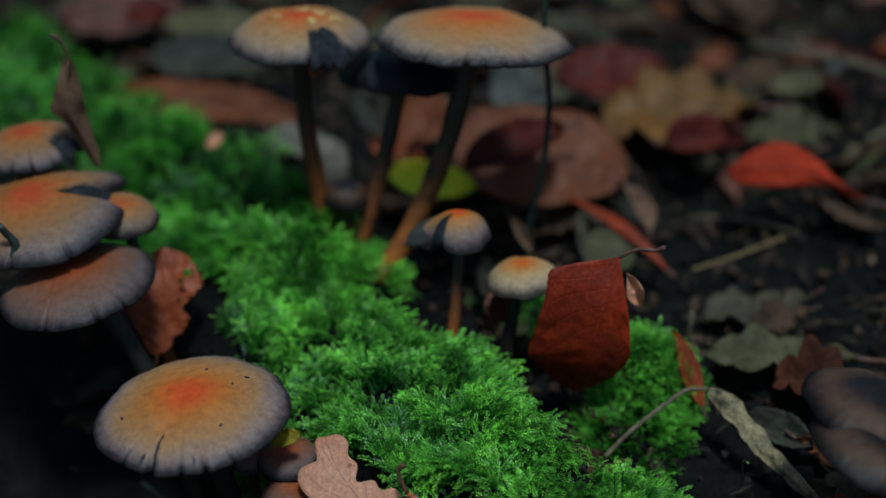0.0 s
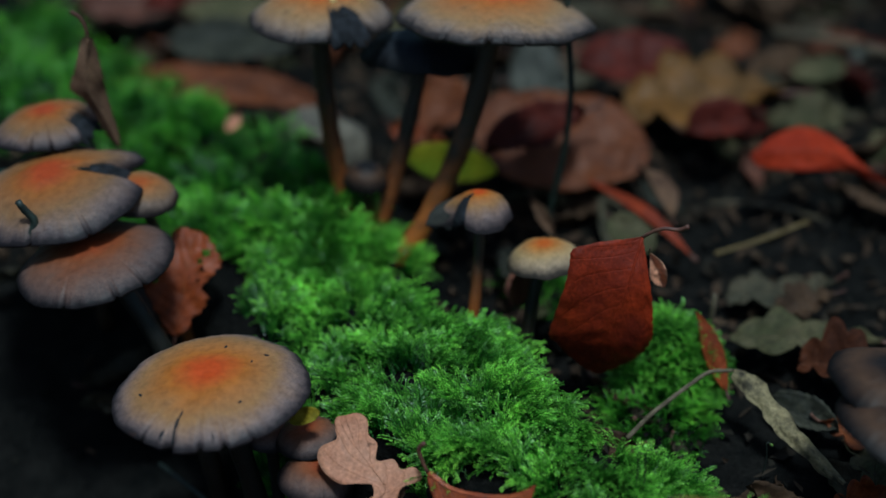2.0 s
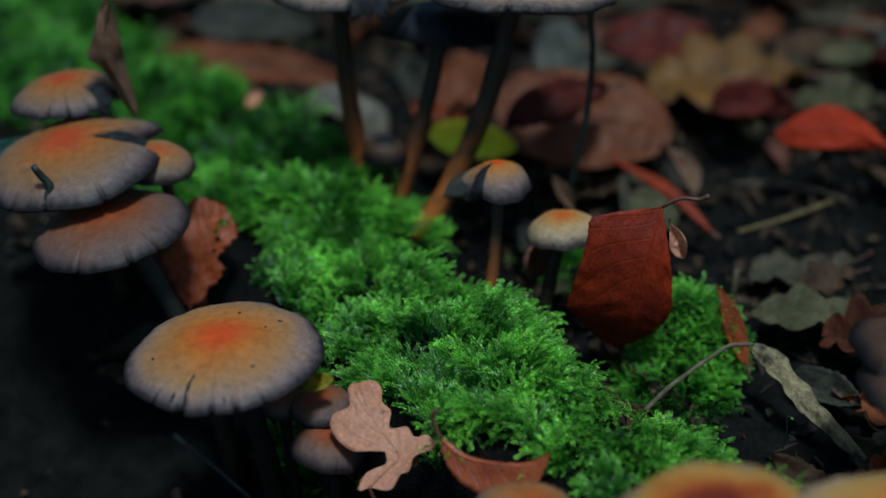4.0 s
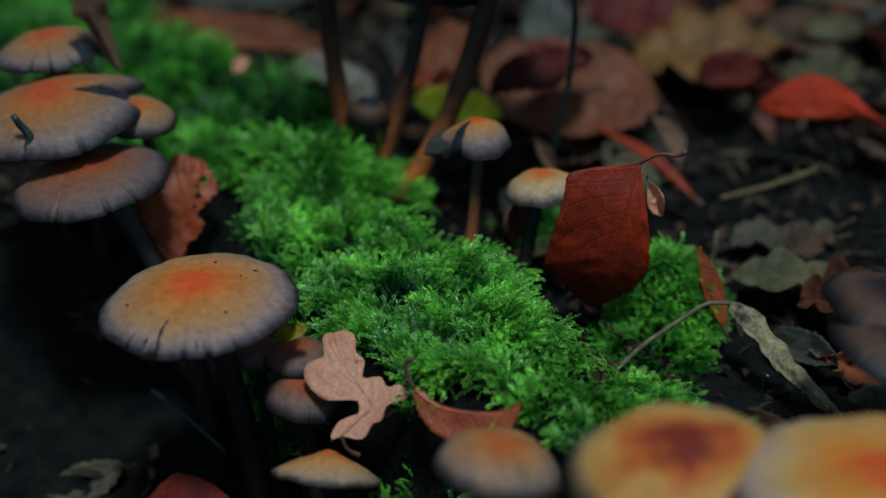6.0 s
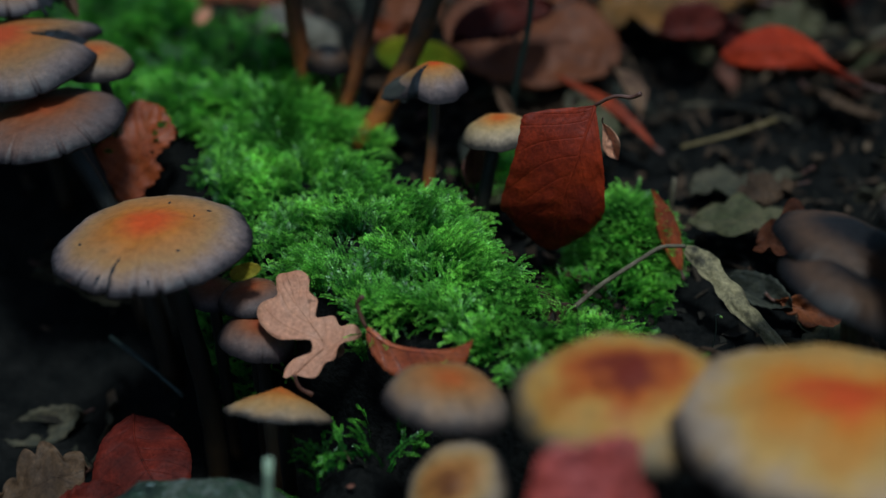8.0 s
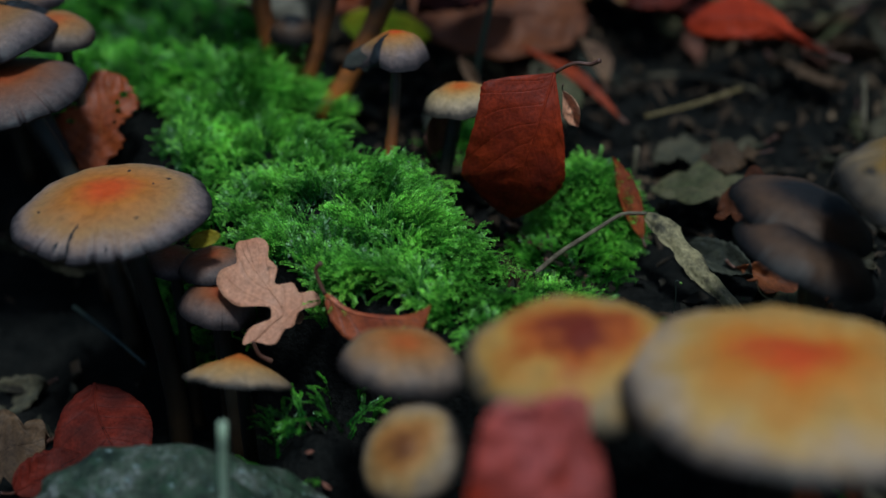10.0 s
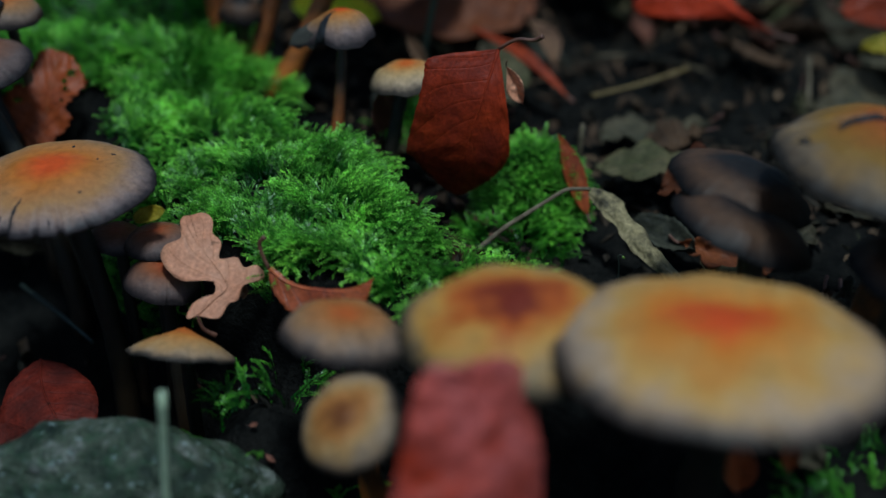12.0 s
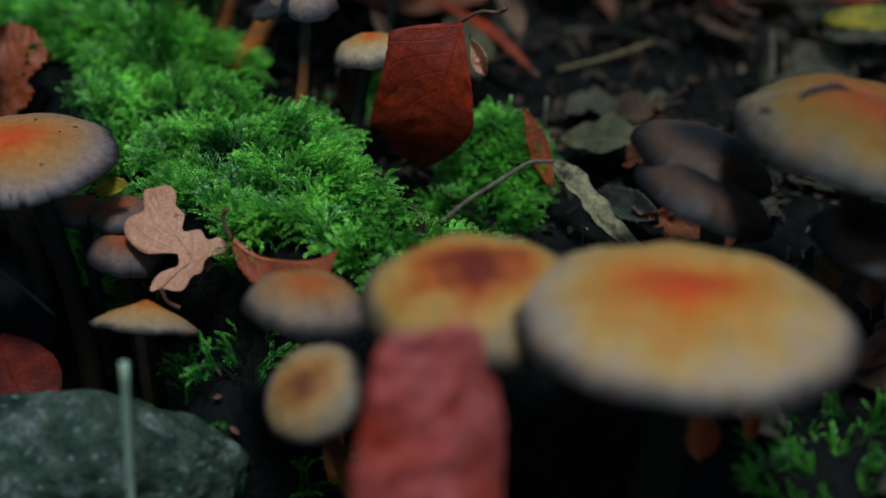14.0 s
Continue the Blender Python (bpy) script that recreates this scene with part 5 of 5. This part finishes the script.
def litter():
    rnd = random.Random(77)
    kinds = [("beech", LEAF_MOULD, "dark rotting beech leaf in the litter"), ("beech", LEAF_DRAB, "dull brown beech leaf in the litter"),
             ("oak", LEAF_MOULD, "dark rotting oak leaf in the litter"), ("oak", LEAF_GREY, "grey weathered oak leaf in the litter"),
             ("beech", LEAF_SLATE, "blackened wet beech leaf in the litter"), ("beech", LEAF_BROWN, "russet beech leaf in the litter"),
             ("lance", LEAF_PINK, "pale pink-brown leaf fragment in the litter"), ("oak", LEAF_DRAB, "dull brown oak leaf in the litter"),
             ("lance", LEAF_GREY, "grey leaf fragment in the litter"), ("beech", LEAF_MAROON, "dark red beech leaf in the litter")]
    weight = [18, 18, 12, 12, 14, 9, 7, 12, 10, 5]
    protos = []
    for i, (kind, mat, label) in enumerate(kinds):
        long = {"beech": 0.046, "oak": 0.044, "lance": 0.022}[kind]
        wide = {"beech": 0.028, "oak": 0.026, "lance": 0.009}[kind]
        x, y = 0.20 + 0.012 * i, 0.60 + 0.02 * (i % 4)
        z = height(x, y) + 0.006
        protos.append(leaf(label, (x, y, z), (x + long, y, z), wide, mat, kind, 10, 14, rnd.choice((-40, 25, 40)), .3, 1.8, 12, .006, seed=200 + i, group="leaf litter"))
    made = 0
    while made < 310:
        y = rnd.uniform(0.27, 0.80)
        x = rnd.uniform(-0.22, 0.27)
        s = x - ridge_x(y)
        if -ridge_left(y) - 0.012 < s < ridge_right(y) + 0.016:
            continue
        if s < 0 and y < 0.50 and rnd.random() < 0.55:
            continue
        if any((x - a) ** 2 + (y - b) ** 2 < c * c for a, b, c in CLEAR):
            continue
        k = rnd.choices(range(len(protos)), weight)[0]
        if s < 0 and y < 0.50:
            k = rnd.choice((0, 2, 4))
        elif y < 0.52 and k in (5, 9):
            k = rnd.choice((0, 2, 3))
        p = pose(x, y, height(x, y) + rnd.uniform(0.0015, 0.0065), rnd.gauss(0, 20), rnd.gauss(0, 14), rnd.uniform(0, 360))
        c = copy_thing(protos[k], p)
        c.scale = (rnd.uniform(0.55, 1.05),) * 3
        made += 1
    for _ in range(230):  # the same litter goes on outside
        a, d = rnd.uniform(0, 2 * math.pi), rnd.uniform(0.30, 0.85)
        x, y = 0.02 + d * math.cos(a), 0.47 + d * math.sin(a)
        if -0.22 < x < 0.27 and 0.24 < y < 0.80:
            continue
        k = rnd.choices(range(len(protos)), weight)[0]
        copy_thing(protos[k], pose(x, y, height(x, y) + rnd.uniform(0.002, 0.008), rnd.gauss(0, 14), rnd.gauss(0, 12), rnd.uniform(0, 360)))


litter()


def crumbs():
    """Broken bits of leaf and bark strewn over the soil, one mesh."""
    rnd = random.Random(31)
    verts, faces = [], []
    for _ in range(11000):
        y = rnd.uniform(0.26, 0.82)
        x = rnd.uniform(-0.22, 0.26)
        s = x - ridge_x(y)
        if -ridge_left(y) < s < ridge_right(y):
            continue
        if y < 0.41 and x > 0.075 and (y < 0.33 or rnd.random() < 0.85) or s < 0 and y < 0.48 and rnd.random() < 0.96:
            continue
        m = pose(x, y, height(x, y) + rnd.uniform(0.0, 0.004), rnd.gauss(0, 35), rnd.gauss(0, 35), rnd.uniform(0, 360))
        L, W = rnd.uniform(0.001, 0.005), rnd.uniform(0.0006, 0.0022)
        i = len(verts)
        for a, b, c in ((-L, 0, 0), (-L * .2, -W, W * .4), (L, -W * .3, 0), (L * .4, W, W * .5)):
            verts.append(m @ Vector((a, b, c)))
        verts.append(m @ Vector((0, 0, -W * .4)))
        faces += [(i, i + 1, i + 2, i + 3), (i + 1, i, i + 4), (i + 2, i + 1, i + 4), (i + 3, i + 2, i + 4), (i, i + 3, i + 4)]
    tagged(part("leaf_crumbs", make_mesh("leaf_crumbs", verts, faces, smooth=False), CRUMB), "crumbled brown leaf and bark bits on soil", "litter", kind="stuff")


def crumb_material():
    m, nt, b = material("crumb", 0.8, 0.08)
    geo = nt.nodes.new("ShaderNodeNewGeometry")
    col = ramp(nt, geo.outputs["Random Per Island"], [(0, (0.012, 0.011, 0.008)), (0.45, (0.026, 0.020, 0.014)), (0.72, (0.050, 0.030, 0.018)), (0.93, (0.065, 0.044, 0.027)), (1, (0.13, 0.085, 0.05))])
    col = mix(nt, 1.0, col, ramp(nt, grain(nt, 500, 3), [(0.3, (0.6, 0.6, 0.6)), (0.7, (1.2, 1.2, 1.2))]), "MULTIPLY")
    nt.links.new(col, b.inputs["Base Color"])
    return m


CRUMB = crumb_material()
crumbs()


# ---------------- twigs, blades, stones ----------------
def rod(name, label, category, pts, radii, mat, sides=10):
    v, f, uv = tube(pts, radii, sides)
    return tagged(part(name, make_mesh(name, v, f, uv), mat), label, category)


def ribbon(pts, widths, face, seed):
    """A dry, slightly rolled blade along pts."""
    verts, faces, uv = [], [], []
    n, m = len(pts), 7
    for side in (0, 1):
        for i, p in enumerate(pts):
            p = Vector(p)
            d = (Vector(pts[min(i + 1, n - 1)]) - Vector(pts[max(i - 1, 0)])).normalized()
            s = d.cross(Vector(face)).normalized()
            up = s.cross(d).normalized()
            for j in range(m):
                v = 2 * j / (m - 1) - 1
                w = widths[i] * (1 + 0.5 * noise.noise(Vector((i * 0.45, v * 1.5, seed))))
                q = p + s * v * w + up * (0.9 * w * (1 - v * v) * 0.6 + 0.0028 * noise.noise(Vector((i * 0.35, v * 2.0, seed + 9))) - 0.0004 * side)
                verts.append(q)
                uv.append((i / (n - 1), j / (m - 1)))
    lay = n * m
    for i in range(n - 1):
        for j in range(m - 1):
            a = i * m + j
            faces.append((a, a + 1, a + m + 1, a + m))
            faces.append((lay + a, lay + a + m, lay + a + m + 1, lay + a + 1))
        for a, b in ((i * m, 0), (i * m + m - 1, 1)):
            faces.append((a, a + m, lay + a + m, lay + a))
    return make_mesh("blade", verts, faces, uv)


def resample(pts, n):
    pts = np.array(pts, dtype=float)
    d = np.r_[0, np.cumsum(np.linalg.norm(np.diff(pts, axis=0), axis=1))]
    t = np.linspace(0, d[-1], n)
    out = np.stack([np.interp(t, d, pts[:, k]) for k in range(3)], 1)
    for _ in range(2):
        out[1:-1] = 0.25 * out[:-2] + 0.5 * out[1:-1] + 0.25 * out[2:]
    return [tuple(p) for p in out]


dry = tagged(new("dry_plant"), "dry grey-tan withered blade bent over on a thin stalk", "dry plant")
dry.location = (.049, .375, -.012)
off = Vector(dry.location)
line = resample([(.0845, .3970, -.0020), (.0880, .3950, -.0030), (.0950, .3850, -.0080), (.1030, .3750, -.0140), (.1130, .3640, -.0200)], 26)
part("blade", ribbon([Vector(p) - off for p in line], list(np.interp(range(26), [0, 3, 9, 18, 25], [.0013, .0034, .0031, .0024, .0014])), (-.2, -.6, .8), 5), DRY, dry)
line = resample([(.0490, .3750, -.0090), (.0570, .3830, -.0065), (.0670, .3910, -.0045), (.0770, .3970, -.0010), (.0845, .3975, -.0015)], 24)
v, f, uv = tube([Vector(p) - off for p in line], list(np.linspace(.0008, .0006, 24)), 9)
part("stalk", make_mesh("stalk", v, f, uv), TWIG, dry)

rod("straw", "yellowish dry straw lying across the litter", "straw", resample([(.094, .475, -.008), (.112, .482, -.007), (.130, .489, -.004)], 12), [.0007] * 12, STRAW)
rod("plant_stalk", "thin dark upright plant stalk", "stalk",
    resample([(.0340, .478, -.010), (.0350, .477, .012), (.0395, .478, .035), (.0410, .480, .058), (.0385, .484, .082), (.0390, .487, .100)], 26), list(np.linspace(.0013, .0009, 26)), STALK)
rod("grass_stem", "pale green cut grass stem standing upright", "grass", resample([(-.0345, .284, -.048), (-.0340, .2835, -.030), (-.0318, .283, .0085)], 12), [.0010] * 12, GRASS)
rod("twig", "short pale twig end standing in the litter", "twig", resample([(.0850, .4350, -.016), (.0862, .4370, .0005)], 8), [.0009] * 8, TWIG)
rod("twig", "dark thin twig crossing the hollow", "twig", resample([(-.0984, .4115, -.0445), (-.084, .397, -.0455), (-.0705, .3818, -.0465)], 12), [.0007] * 12, STALK)
rod("twig", "small dark twig resting on a mushroom cap", "twig", resample([(-.1318, .4220, .0350), (-.1300, .4225, .0392), (-.1280, .4238, .0425), (-.1312, .4238, .0450), (-.1330, .4232, .0495)], 10), [.0017, .0016, .0015, .0014, .0013, .0013, .0012, .0012, .0011, .0010], STALK)
for a, b, c in (((.100, .520, -.014), (.140, .505, -.013), .0008), ((.150, .640, .002), (.215, .600, .000), .0018), ((.170, .470, -.012), (.172, .485, .002), .0009),
                ((-.02, .640, .0), (.05, .655, .004), .0016), ((.18, .56, -.004), (.235, .585, .0), .0014)):
    rod("twig", "dark thin twig in the litter", "twig", arc(a, b, (0, 0, .003), 10), [c] * 10, TWIG)


def rock(name, label, centre, size, mat, seed):
    bm = bmesh.new()
    bmesh.ops.create_icosphere(bm, subdivisions=5, radius=1.0)
    for v in bm.verts:
        p = v.co.copy()
        k = 1 + 0.22 * noise.noise(p * 1.2 + Vector((seed, 0, 0))) + 0.08 * noise.noise(p * 3.5 + Vector((0, seed, 0))) + 0.03 * noise.noise(p * 9)
        v.co = Vector((p.x * size[0], p.y * size[1], p.z * size[2])) * k
    me = bpy.data.meshes.new(name)
    bm.to_mesh(me)
    bm.free()
    me.polygons.foreach_set("use_smooth", np.ones(len(me.polygons), dtype=bool))
    return tagged(part(name, me, mat, m=Matrix.Translation(centre)), label, "stone")


rock("stone", "dark grey-green rounded stone with algae", (-.053, .310, -.0555), (.043, .020, .030), STONE, 4)
rock("stone", "pale weathered stone behind the moss", (-.050, .556, -.006), (.020, .014, .016), PALE_ROCK, 9)


def sporophyte(base, top, droop, size, group="moss capsules"):
    thing = tagged(new("moss_capsule"), "thin moss stalk carrying a tiny capsule", "moss capsule", group)
    thing.location = base
    up = Vector(top) - Vector(base)
    pts = arc((0, 0, 0), up, (0.0008, 0, 0), 10) + [up + Vector((droop[0] * f, droop[1] * f, 0.0006 * math.sin(3.1 * f))) for f in (0.35, 0.7, 1.0)]
    v, f, uv = tube(pts, [0.00019] * len(pts), 6)
    part("stalk", make_mesh("stalk", v, f, uv), STALK, thing)
    end = Vector(pts[-1])
    d = Vector((droop[0], droop[1], -0.0012)).normalized()
    v, f, uv = tube([end + d * size * k for k in (0, .25, .6, 1)], [size * .12, size * .34, size * .3, size * .08], 8)
    part("capsule", make_mesh("capsule", v, f, uv), CAPSULE, thing)


sporophyte((.0455, .344, -.012), (.0466, .344, .0112), (.0008, 0), .0010)
sporophyte((.0478, .344, -.012), (.0486, .344, .0118), (.0026, 0), .0013)
sporophyte((.0900, .372, -.024), (.0905, .372, -.010), (.0012, 0), .0013)
rnd = random.Random(90)
for _ in range(26):
    y = rnd.uniform(0.475, 0.545)
    x = ridge_x(y) + rnd.uniform(0.0, 0.034)
    z = height(x, y)
    sporophyte((x, y, z), (x + rnd.uniform(-.002, .002), y, z + rnd.uniform(.012, .022)), (rnd.uniform(-.0015, .0015), rnd.uniform(-.001, .001)), rnd.uniform(.0011, .0017))
